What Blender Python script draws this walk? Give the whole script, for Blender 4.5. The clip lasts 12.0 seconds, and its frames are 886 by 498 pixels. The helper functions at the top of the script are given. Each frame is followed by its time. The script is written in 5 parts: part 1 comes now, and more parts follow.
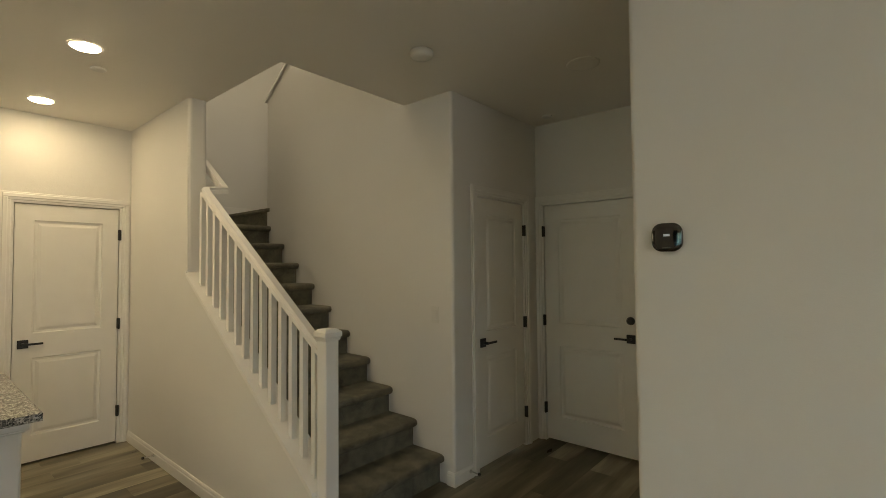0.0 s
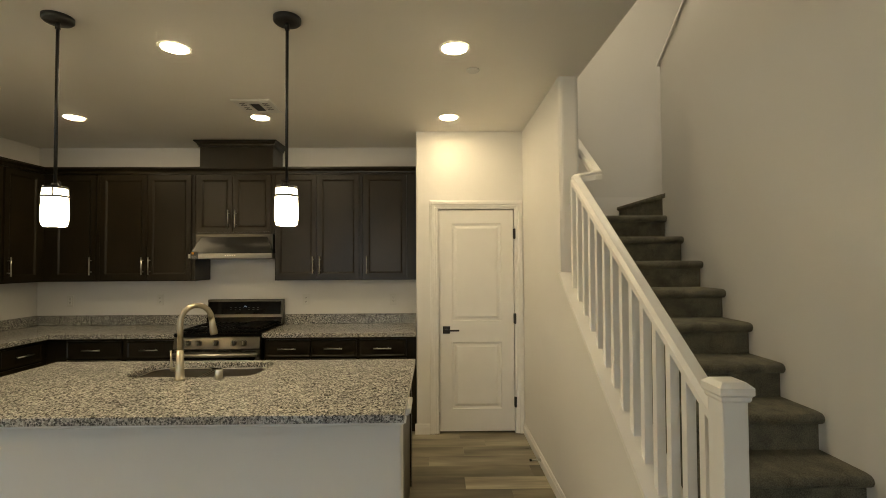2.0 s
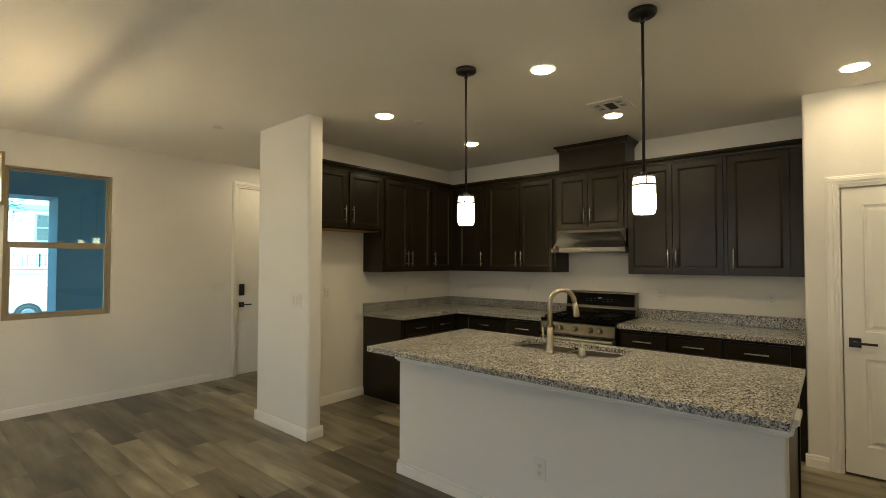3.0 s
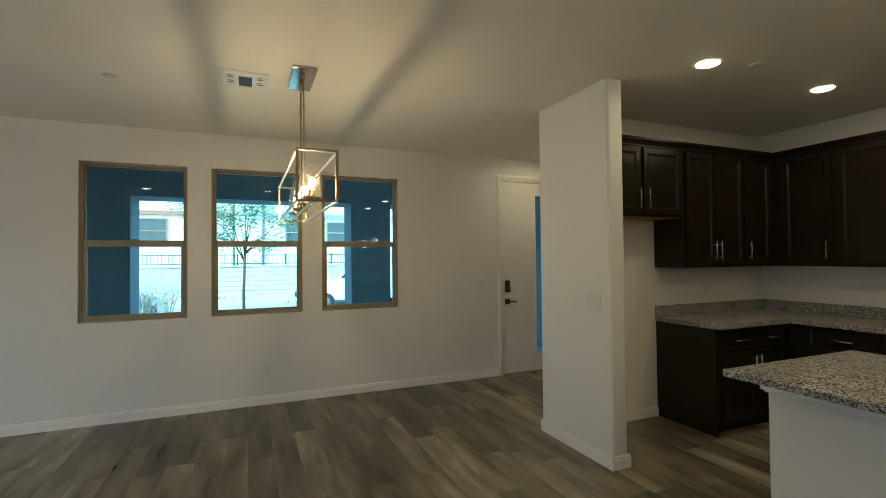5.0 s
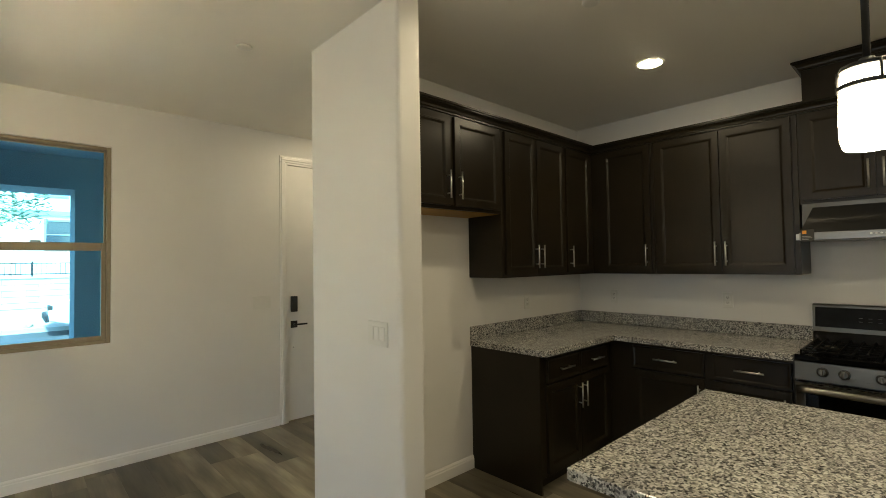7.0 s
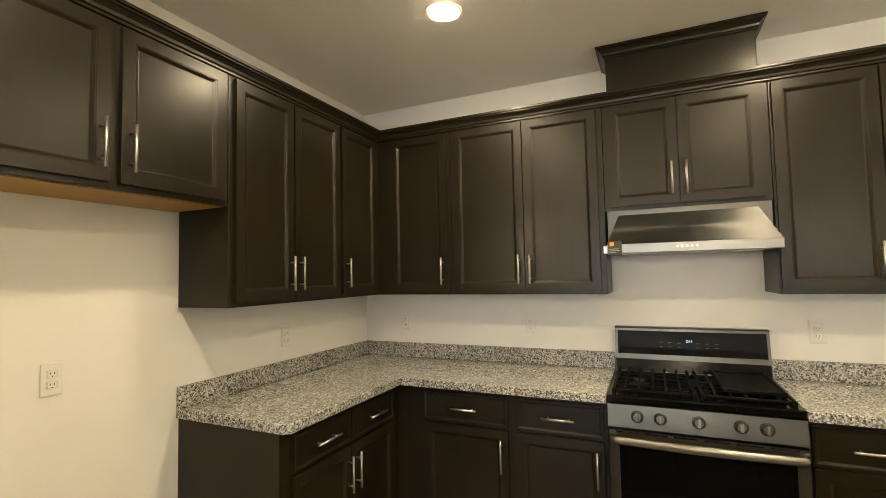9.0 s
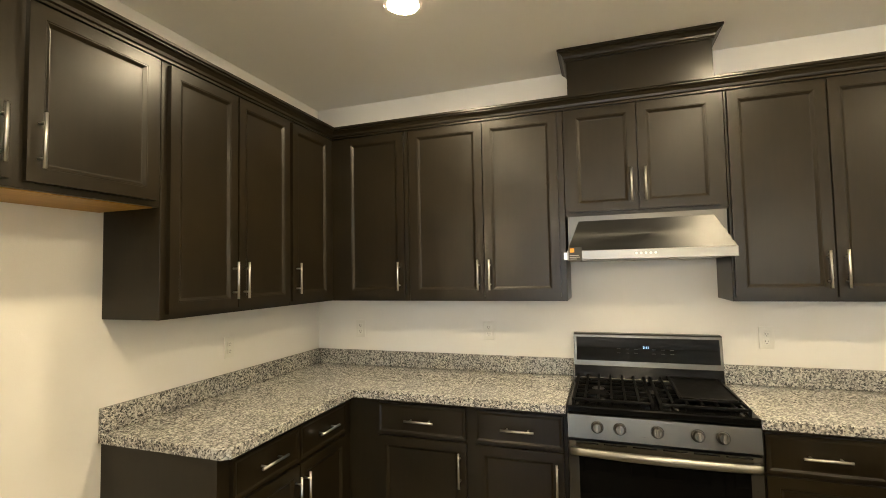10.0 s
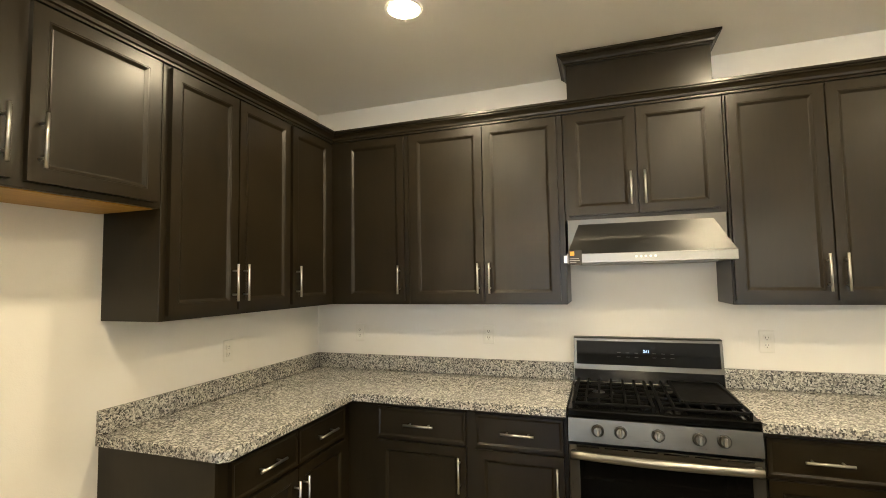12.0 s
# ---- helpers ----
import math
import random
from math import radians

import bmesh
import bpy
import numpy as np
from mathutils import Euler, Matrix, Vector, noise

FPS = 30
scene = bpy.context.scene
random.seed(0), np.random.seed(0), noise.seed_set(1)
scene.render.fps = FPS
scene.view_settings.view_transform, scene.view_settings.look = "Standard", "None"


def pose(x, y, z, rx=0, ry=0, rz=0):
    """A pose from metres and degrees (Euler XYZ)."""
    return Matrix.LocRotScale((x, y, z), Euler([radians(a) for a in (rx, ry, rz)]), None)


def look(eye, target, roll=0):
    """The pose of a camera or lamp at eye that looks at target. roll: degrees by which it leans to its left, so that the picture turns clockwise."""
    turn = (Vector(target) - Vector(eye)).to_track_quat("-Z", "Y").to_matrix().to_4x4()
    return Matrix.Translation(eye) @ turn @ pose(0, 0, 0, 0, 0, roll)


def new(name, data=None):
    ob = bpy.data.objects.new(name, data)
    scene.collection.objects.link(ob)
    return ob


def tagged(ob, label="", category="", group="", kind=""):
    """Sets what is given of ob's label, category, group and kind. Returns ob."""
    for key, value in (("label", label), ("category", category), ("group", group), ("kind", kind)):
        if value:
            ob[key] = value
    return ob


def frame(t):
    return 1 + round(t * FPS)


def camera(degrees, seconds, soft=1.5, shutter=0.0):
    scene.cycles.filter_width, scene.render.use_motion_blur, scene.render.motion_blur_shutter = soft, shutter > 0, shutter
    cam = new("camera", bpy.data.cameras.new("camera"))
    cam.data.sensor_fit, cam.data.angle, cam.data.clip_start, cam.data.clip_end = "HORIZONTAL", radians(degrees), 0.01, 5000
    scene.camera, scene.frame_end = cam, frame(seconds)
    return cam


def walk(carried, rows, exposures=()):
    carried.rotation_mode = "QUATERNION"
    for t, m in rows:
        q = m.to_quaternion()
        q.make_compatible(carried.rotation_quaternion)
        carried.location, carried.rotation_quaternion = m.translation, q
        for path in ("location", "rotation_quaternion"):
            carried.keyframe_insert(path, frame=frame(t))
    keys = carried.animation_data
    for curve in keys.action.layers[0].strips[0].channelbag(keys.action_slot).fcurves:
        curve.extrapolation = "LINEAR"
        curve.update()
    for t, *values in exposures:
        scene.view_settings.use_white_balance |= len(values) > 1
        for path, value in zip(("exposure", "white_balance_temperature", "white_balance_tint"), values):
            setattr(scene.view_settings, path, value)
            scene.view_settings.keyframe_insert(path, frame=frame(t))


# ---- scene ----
cam = camera(87.3, 12.0, soft=0.9)
PATH = [
    (0, (0.004, 0.148, 1.516), (-1.296, 1.667, 1.584), -0.5),
    (0.5, (-0.138, 0.369, 1.553), (-1.648, 1.68, 1.612), -0.5),
    (1, (-0.341, 0.565, 1.537), (-2.036, 1.624, 1.598), -0.5),
    (1.5, (-0.502, 0.67, 1.549), (-2.396, 1.309, 1.61), -0.3),
    (2, (-0.579, 0.682, 1.554), (-2.578, 0.712, 1.606), -0.3),
    (2.5, (-0.548, 0.716, 1.509), (-2.43, 0.041, 1.564), -0.1),
    (3, (-0.442, 0.679, 1.496), (-1.968, -0.612, 1.548), 0.1),
    (3.5, (-0.343, 0.595, 1.506), (-1.547, -1.001, 1.547), -0.0),
    (5.5, (-0.366, -0.44, 1.478), (-1.128, -2.289, 1.517), -0.6),
    (6, (-0.627, -0.66, 1.502), (-1.592, -2.412, 1.545), -0.7),
    (6.5, (-1.034, -0.852, 1.502), (-2.207, -2.472, 1.555), -0.7),
    (7, (-1.399, -1.036, 1.486), (-2.764, -2.497, 1.546), -0.9),
    (7.5, (-1.757, -1.19, 1.492), (-3.271, -2.494, 1.569), -0.9),
    (9.5, (-2.502, -1.436, 1.513), (-4.369, -2.145, 1.616), -1.2),
    (10, (-2.521, -1.453, 1.541), (-4.409, -2.105, 1.641), -1.1),
    (10.5, (-2.521, -1.469, 1.519), (-4.415, -2.101, 1.639), -1.1),
    (11, (-2.521, -1.479, 1.533), (-4.427, -2.073, 1.650), -1.0),
    (11.5, (-2.521, -1.469, 1.533), (-4.418, -2.090, 1.652), -1.1),
    (12, (-2.521, -1.457, 1.523), (-4.408, -2.105, 1.651), -1.0),
]
walk(cam, [(t, look(eye, target, roll)) for t, eye, target, roll in PATH],
     exposures=[(0.0, 3.08, 7250, 7), (1.5, 3.38, 7200, 7), (2.5, 3.24, 7100, 7), (3.5, 3.02, 6800, 6), (5.5, 2.5, 6450, 5), (7.0, 3.22, 6350, 5), (7.7, 3.55, 6450, 6),
                (9.3, 4.82, 6700, 8), (12.0, 4.92, 6550, 8)])

# ---- world, sun ----
SKY, SUN, CAN, PENDANT, BULB, UPSTAIRS = 0.15, 2.0, 14.8, 1.6, 56.0, 48.0
EAST_DAY, NORTH_DAY = 1.05, 0.6
world = bpy.data.worlds.new("sky")
scene.world = world
world.use_nodes = True
wn = world.node_tree
wn.nodes.clear()
sky_tex = wn.nodes.new("ShaderNodeTexSky")
sky_tex.sky_type = "NISHITA"
sky_tex.sun_disc = False
sky_tex.sun_elevation = radians(48)
sky_tex.sun_rotation = radians(20)
bg = wn.nodes.new("ShaderNodeBackground")
bg.inputs["Strength"].default_value = SKY
wo = wn.nodes.new("ShaderNodeOutputWorld")
wn.links.new(sky_tex.outputs[0], bg.inputs["Color"])
wn.links.new(bg.outputs[0], wo.inputs["Surface"])
sun_data = bpy.data.lights.new("sun", "SUN")
sun_data.energy, sun_data.angle, sun_data.color = SUN, radians(11), (1.0, 0.97, 0.93)
sun_ob = new("sun", sun_data)
sun_ob.matrix_world = look((3.0, 9.0, 12.0), (0.0, 0.0, 0.0))

# area lamps added as daylight in two unseen living room openings, behind the walk
for power, wide, eye, aim in ((EAST_DAY, 2.6, (4.66, -1.6, 1.2), (0.0, -1.6, 1.2)), (NORTH_DAY, 1.05, (3.95, 2.06, 1.3), (3.2, 0.0, 1.25))):
    day = bpy.data.lights.new("daylight_fill", "AREA")
    day.shape, day.size, day.size_y, day.energy, day.color = "RECTANGLE", wide, 1.9, power, (1.0, 0.96, 0.88)
    new("daylight_fill", day).matrix_world = look(eye, aim)

# ---- materials ----
def material(name, color=(0.8, 0.8, 0.8), rough=0.5, metal=0.0, **more):
    m = bpy.data.materials.new(name)
    m.use_nodes = True
    p = m.node_tree.nodes["Principled BSDF"]
    p.inputs["Base Color"].default_value = (*color, 1)
    p.inputs["Roughness"].default_value = rough
    p.inputs["Metallic"].default_value = metal
    for key, value in more.items():
        p.inputs[key.replace("_", " ")].default_value = value
    return m


def node(m, kind, **settings):
    n = m.node_tree.nodes.new(kind)
    for key, value in settings.items():
        n.inputs[key.replace("_", " ")].default_value = value
    return n


def join(m, a, b):
    m.node_tree.links.new(a, b)


def shader(m):
    return m.node_tree.nodes["Principled BSDF"]


def coords(m, stretch=(1, 1, 1)):
    c = node(m, "ShaderNodeTexCoord")
    mp = node(m, "ShaderNodeMapping")
    mp.inputs["Scale"].default_value = stretch
    join(m, c.outputs["Object"], mp.inputs["Vector"])
    return mp.outputs["Vector"]


def noise_tex(m, vec, scale, detail=3.0, rough=0.5):
    n = node(m, "ShaderNodeTexNoise", Scale=scale, Detail=detail, Roughness=rough)
    join(m, vec, n.inputs["Vector"])
    return n.outputs["Fac"]


def ramp(m, fac, stops, constant=False):
    r = node(m, "ShaderNodeValToRGB")
    if constant:
        r.color_ramp.interpolation = "CONSTANT"
    els = r.color_ramp.elements
    while len(els) < len(stops):
        els.new(0.5)
    for el, (at, c) in zip(els, stops):
        el.position, el.color = at, (*c, 1)
    join(m, fac, r.inputs["Fac"])
    return r.outputs["Color"]


def bump(m, height, strength, distance=0.002):
    b = node(m, "ShaderNodeBump", Strength=strength, Distance=distance)
    join(m, height, b.inputs["Height"])
    join(m, b.outputs["Normal"], shader(m).inputs["Normal"])


def spread(m, fac, low, high):
    r = node(m, "ShaderNodeMapRange")
    r.inputs["To Min"].default_value, r.inputs["To Max"].default_value = low, high
    join(m, fac, r.inputs["Value"])
    return r.outputs["Result"]


def mixed(m, fac, a, b, blend="MIX"):
    x = node(m, "ShaderNodeMix")
    x.data_type, x.blend_type = "RGBA", blend
    for value, slot in ((fac, 0), (a, 6), (b, 7)):
        if isinstance(value, (int, float)):
            x.inputs[slot].default_value = value
        elif isinstance(value, tuple):
            x.inputs[slot].default_value = (*value, 1)
        else:
            join(m, value, x.inputs[slot])
    return x.outputs[2]


def plaster(name, color, grain=260.0, strength=0.25, knock=0.0):
    m = material(name, color, 0.62)
    v = coords(m)
    broad = noise_tex(m, v, 1.3, 4)
    tint = ramp(m, broad, [(0.3, tuple(c * 0.965 for c in color)), (0.7, color)])
    join(m, tint, shader(m).inputs["Base Color"])
    h = noise_tex(m, v, grain, 2)
    if knock:
        blotch = ramp(m, noise_tex(m, v, 22, 5), [(0.47, (0, 0, 0)), (0.56, (1, 1, 1))])
        h = mixed(m, knock, h, blotch)
    bump(m, h, strength, 0.0015)
    join(m, spread(m, noise_tex(m, v, 6, 3), 0.5, 0.68), shader(m).inputs["Roughness"])
    return m


WALL = plaster("wall_paint", (0.74, 0.725, 0.69), 230, 0.3, 0.25)
CEILING = plaster("ceiling_paint", (0.85, 0.82, 0.755), 180, 0.3, 0.4)


def painted(name, color, rough=0.35, wear=0.03):
    m = material(name, color, rough)
    v = coords(m)
    join(m, ramp(m, noise_tex(m, v, 7, 4), [(0.3, tuple(c * (1 - wear) for c in color)), (0.7, color)]), shader(m).inputs["Base Color"])
    join(m, spread(m, noise_tex(m, v, 25, 3), rough - 0.06, rough + 0.08), shader(m).inputs["Roughness"])
    bump(m, noise_tex(m, v, 140, 2), 0.08, 0.001)
    return m


TRIM = painted("trim_paint", (0.80, 0.785, 0.75))
DOORPAINT = painted("door_paint", (0.79, 0.775, 0.735), 0.38)
PLASTIC = painted("white_plastic", (0.70, 0.69, 0.645), 0.3, 0.01)


def cabinet_wood():
    m = material("espresso_cabinet", (0.03, 0.022, 0.017), 0.33, 0.0, Specular_IOR_Level=0.29)
    v = coords(m, (14, 14, 1.1))
    streak = noise_tex(m, v, 5, 5, 0.6)
    blotch = noise_tex(m, coords(m), 3.0, 4)
    c = mixed(m, 0.70, ramp(m, streak, [(0.25, (0.0076, 0.0056, 0.0026)), (0.75, (0.0185, 0.0135, 0.0064))]),
              ramp(m, blotch, [(0.3, (0.0086, 0.0063, 0.0030)), (0.7, (0.0178, 0.0130, 0.0062))]))
    join(m, c, shader(m).inputs["Base Color"])
    join(m, spread(m, blotch, 0.25, 0.36), shader(m).inputs["Roughness"])
    bump(m, streak, 0.015, 0.001)
    return m


CABINET = cabinet_wood()


def raw_wood():
    m = material("maple_underside", (0.42, 0.25, 0.10), 0.5)
    v = coords(m, (1.0, 9, 9))
    join(m, ramp(m, noise_tex(m, v, 6, 4), [(0.3, (0.34, 0.17, 0.020)), (0.7, (0.44, 0.24, 0.036))]), shader(m).inputs["Base Color"])
    return m


MAPLE = raw_wood()


def granite():
    m = material("speckled_granite", (0.3, 0.3, 0.28), 0.16)
    v = coords(m)
    warp = node(m, "ShaderNodeTexNoise", Scale=120.0, Detail=2.0)
    join(m, v, warp.inputs["Vector"])
    moved = mixed(m, 0.014, v, warp.outputs["Color"], "ADD")
    cells = node(m, "ShaderNodeTexVoronoi", Scale=160.0, Randomness=1.0)
    join(m, moved, cells.inputs["Vector"])
    sep = node(m, "ShaderNodeSeparateColor")
    join(m, cells.outputs["Color"], sep.inputs["Color"])
    flecks = ramp(m, sep.outputs["Red"], [(0.0, (0.016, 0.017, 0.020)), (0.13, (0.090, 0.091, 0.093)), (0.32, (0.25, 0.245, 0.222)),
                                           (0.54, (0.42, 0.412, 0.382)), (0.78, (0.62, 0.607, 0.57))], True)
    fine = ramp(m, noise_tex(m, v, 210, 3, 0.6), [(0.40, (0.09, 0.09, 0.095)), (0.48, (0.36, 0.35, 0.31)), (0.62, (0.54, 0.52, 0.47))])
    c = mixed(m, 0.14, flecks, fine)
    clouds = ramp(m, noise_tex(m, v, 9, 4), [(0.3, (0.78, 0.78, 0.80)), (0.7, (1.0, 1.0, 0.97))])
    join(m, mixed(m, 1.0, c, clouds, "MULTIPLY"), shader(m).inputs["Base Color"])
    join(m, spread(m, noise_tex(m, v, 60, 2), 0.10, 0.24), shader(m).inputs["Roughness"])
    return m


GRANITE = granite()


def plank_wood():
    m = material("vinyl_plank", (0.22, 0.17, 0.12), 0.42, 0.0, Specular_IOR_Level=0.27)
    info = node(m, "ShaderNodeObjectInfo")
    geo = node(m, "ShaderNodeNewGeometry")
    add = node(m, "ShaderNodeMath")
    add.operation = "ADD"
    join(m, info.outputs["Random"], add.inputs[0])
    join(m, geo.outputs["Random Per Island"], add.inputs[1])
    fr = node(m, "ShaderNodeMath")
    fr.operation = "FRACT"
    join(m, add.outputs[0], fr.inputs[0])
    pick = fr.outputs[0]
    off = node(m, "ShaderNodeCombineXYZ")
    sc = node(m, "ShaderNodeMath")
    sc.operation = "MULTIPLY"
    sc.inputs[1].default_value = 37.0
    join(m, pick, sc.inputs[0])
    for k in ("X", "Y", "Z"):
        join(m, sc.outputs[0], off.inputs[k])
    base = node(m, "ShaderNodeNewGeometry").outputs["Position"]
    moved = node(m, "ShaderNodeVectorMath")
    moved.operation = "ADD"
    join(m, base, moved.inputs[0])
    join(m, off.outputs[0], moved.inputs[1])
    mp = node(m, "ShaderNodeMapping")
    mp.inputs["Scale"].default_value = (7.5, 1.25, 1.0)
    join(m, moved.outputs[0], mp.inputs["Vector"])
    mp2 = node(m, "ShaderNodeMapping")
    mp2.inputs["Scale"].default_value = (60.0, 2.5, 1.0)
    join(m, moved.outputs[0], mp2.inputs["Vector"])
    wide = noise_tex(m, mp.outputs["Vector"], 1.0, 3, 0.5)
    fine = noise_tex(m, mp2.outputs["Vector"], 1.2, 4, 0.6)
    tone = ramp(m, pick, [(0.0, (0.095, 0.083, 0.057)), (0.22, (0.165, 0.146, 0.104)), (0.42, (0.265, 0.238, 0.174)), (0.55, (0.235, 0.208, 0.150)), (0.7, (0.115, 0.101, 0.071)), (0.86, (0.250, 0.225, 0.166)), (1.0, (0.150, 0.133, 0.095))])
    grain = ramp(m, wide, [(0.30, (0.42, 0.41, 0.39)), (0.44, (0.82, 0.81, 0.79)), (0.56, (1.12, 1.12, 1.10)), (0.68, (1.62, 1.61, 1.58))])
    hair = ramp(m, fine, [(0.3, (0.90, 0.895, 0.89)), (0.65, (1.05, 1.05, 1.05))])
    c = mixed(m, 1.0, mixed(m, 1.0, tone, grain, "MULTIPLY"), hair, "MULTIPLY")
    join(m, c, shader(m).inputs["Base Color"])
    join(m, spread(m, wide, 0.24, 0.36), shader(m).inputs["Roughness"])
    bump(m, fine, 0.02, 0.0006)
    return m


PLANK = plank_wood()
SUBFLOOR = material("dark_joint", (0.06, 0.05, 0.038), 0.8)


def carpet():
    m = material("grey_carpet", (0.16, 0.15, 0.125), 0.95)
    v = coords(m)
    big = noise_tex(m, v, 9, 4, 0.6)
    tuft = noise_tex(m, v, 150, 3, 0.7)
    c = mixed(m, 0.5, ramp(m, big, [(0.36, (0.068, 0.064, 0.046)), (0.64, (0.262, 0.243, 0.172))]),
              ramp(m, tuft, [(0.35, (0.043, 0.041, 0.030)), (0.65, (0.28, 0.260, 0.185))]))
    join(m, c, shader(m).inputs["Base Color"])
    bump(m, tuft, 0.9, 0.008)
    shader(m).inputs["Sheen Weight"].default_value = 0.05
    return m


CARPET = carpet()


def brushed(name, color, rough=0.28, along=(2, 200, 200), relief=0.04):
    m = material(name, color, rough, 1.0)
    if not relief:
        return m
    s = noise_tex(m, coords(m, along), 3, 3)
    join(m, spread(m, s, rough - 0.07, rough + 0.1), shader(m).inputs["Roughness"])
    bump(m, s, relief, 0.0005)
    t = node(m, "ShaderNodeTangent")
    t.direction_type, t.axis = "RADIAL", "Z"
    join(m, t.outputs[0], shader(m).inputs["Tangent"])
    shader(m).inputs["Anisotropic"].default_value = 0.75
    shader(m).inputs["Anisotropic Rotation"].default_value = 0.25
    return m


# appliance stainless in several tones: the colour carries how bright each part looks lit
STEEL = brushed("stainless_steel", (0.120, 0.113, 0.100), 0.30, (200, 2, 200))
LITSTEEL = brushed("lit_toned_steel", (0.30, 0.292, 0.27), 0.34, (200, 2, 200))
SINKSTEEL = brushed("sink_steel", (0.78, 0.76, 0.70), 0.42, (200, 2, 200))
POLISHED = brushed("polished_plate", (0.50, 0.50, 0.50), 0.12, (60, 60, 60), 0.0)
SHADESTEEL = brushed("shade_toned_steel", (0.050, 0.050, 0.049), 0.36, (200, 2, 200))
NICKEL = brushed("brushed_nickel", (0.55, 0.54, 0.50), 0.30, (60, 60, 60), 0.0)
SATIN = brushed("satin_faucet_nickel", (0.43, 0.39, 0.30), 0.30, (60, 60, 60), 0.0)
BRASS = brushed("antique_brass", (0.50, 0.40, 0.24), 0.28, (60, 60, 60), 0.0)
BLACK = painted("black_metal", (0.014, 0.0135, 0.013), 0.42)
ENAMEL = material("black_enamel", (0.003, 0.003, 0.003), 0.14, 0.0, Specular_IOR_Level=0.13)
IRON = painted("cast_iron", (0.0035, 0.0035, 0.0035), 0.45)
shader(IRON).inputs["Specular IOR Level"].default_value = 0.06
BLACKGLASS = material("black_glass", (0.003, 0.003, 0.003), 0.04, 0.0, Specular_IOR_Level=0.15)
DOMEGLASS = material("domed_black_glass", (0.004, 0.004, 0.0045), 0.05, 0.0, Specular_IOR_Level=0.9)
BRONZE = painted("tan_window_vinyl", (0.29, 0.24, 0.16), 0.42)
RUBBER = painted("rubber", (0.02, 0.02, 0.02), 0.8)
TAGBLACK = painted("dark_tag_card", (0.03, 0.028, 0.026), 0.6)
TAGORANGE = material("orange_print", (0.75, 0.30, 0.03), 0.5)
TOUCH = material("dim_print", (0.10, 0.10, 0.10), 0.5)
GREYPRINT = material("grey_print", (0.35, 0.34, 0.32), 0.5)


def glowing(name, color, strength):
    m = bpy.data.materials.new(name)
    m.use_nodes = True
    p = m.node_tree.nodes["Principled BSDF"]
    p.inputs["Base Color"].default_value = (0.8, 0.8, 0.8, 1)
    p.inputs["Emission Color"].default_value = (*color, 1)
    p.inputs["Emission Strength"].default_value = strength
    return m


WARM = (1.0, 0.81, 0.53)
CANGLOW = glowing("led_lens", WARM, CAN)
DIMGLOW = glowing("dimmed_led_lens", WARM, CAN * 0.4)
DOWNGLOW = glowing("shade_mouth", (1.0, 0.82, 0.55), PENDANT * 9)
SHADEGLOW = glowing("lit_opal_glass", (1.0, 0.82, 0.55), PENDANT)
BULBGLOW = glowing("lit_filament", (1.0, 0.76, 0.44), BULB)

UPGLOW = glowing("upstairs_lens", (1.0, 0.87, 0.67), UPSTAIRS)
CLOCK = glowing("blue_digits", (0.25, 0.55, 1.0), 0.12)
SCREEN = glowing("thermostat_glow", (0.10, 0.35, 0.75), 0.012)


def pane_glass(name, tint=(1, 1, 1), thin=False):
    m = bpy.data.materials.new(name)
    m.use_nodes = True
    nt = m.node_tree
    nt.nodes.remove(nt.nodes["Principled BSDF"])
    out = nt.nodes["Material Output"]
    clear = node(m, "ShaderNodeBsdfRefraction", IOR=1.0, Roughness=0.0) if thin else node(m, "ShaderNodeBsdfTransparent")
    clear.inputs["Color"].default_value = (*tint, 1)
    gloss = node(m, "ShaderNodeBsdfGlossy", Roughness=0.01)
    mx = node(m, "ShaderNodeMixShader")
    if thin:
        mx.inputs[0].default_value = 0.16
    else:
        join(m, node(m, "ShaderNodeFresnel", IOR=1.5).outputs[0], mx.inputs[0])
    join(m, clear.outputs[0], mx.inputs[1])
    join(m, gloss.outputs[0], mx.inputs[2])
    if thin:
        # a little translucency makes clear glass glow, in place of the bulbs' bloom
        bloom_scatter = node(m, "ShaderNodeBsdfTranslucent")
        bloom_scatter.inputs["Color"].default_value = (0.9, 0.87, 0.8, 1)
        both = node(m, "ShaderNodeMixShader")
        both.inputs[0].default_value = 0.014
        join(m, mx.outputs[0], both.inputs[1])
        join(m, bloom_scatter.outputs[0], both.inputs[2])
        mx = both
    join(m, mx.outputs[0], out.inputs["Surface"])
    return m


PANE = pane_glass("window_glass", (0.63, 0.92, 1.0))
CYLGLASS = pane_glass("clear_glass", (0.985, 0.975, 0.95), True)


def rough_ground(name, a, b, scale, strength, rough=0.9):
    m = material(name, a, rough)
    v = coords(m)
    c = mixed(m, 0.5, ramp(m, noise_tex(m, v, scale, 5, 0.65), [(0.35, a), (0.65, b)]), ramp(m, noise_tex(m, v, scale * 0.05, 3), [(0.3, a), (0.7, b)]))
    join(m, c, shader(m).inputs["Base Color"])
    bump(m, noise_tex(m, v, scale, 4), strength, 0.01)
    return m


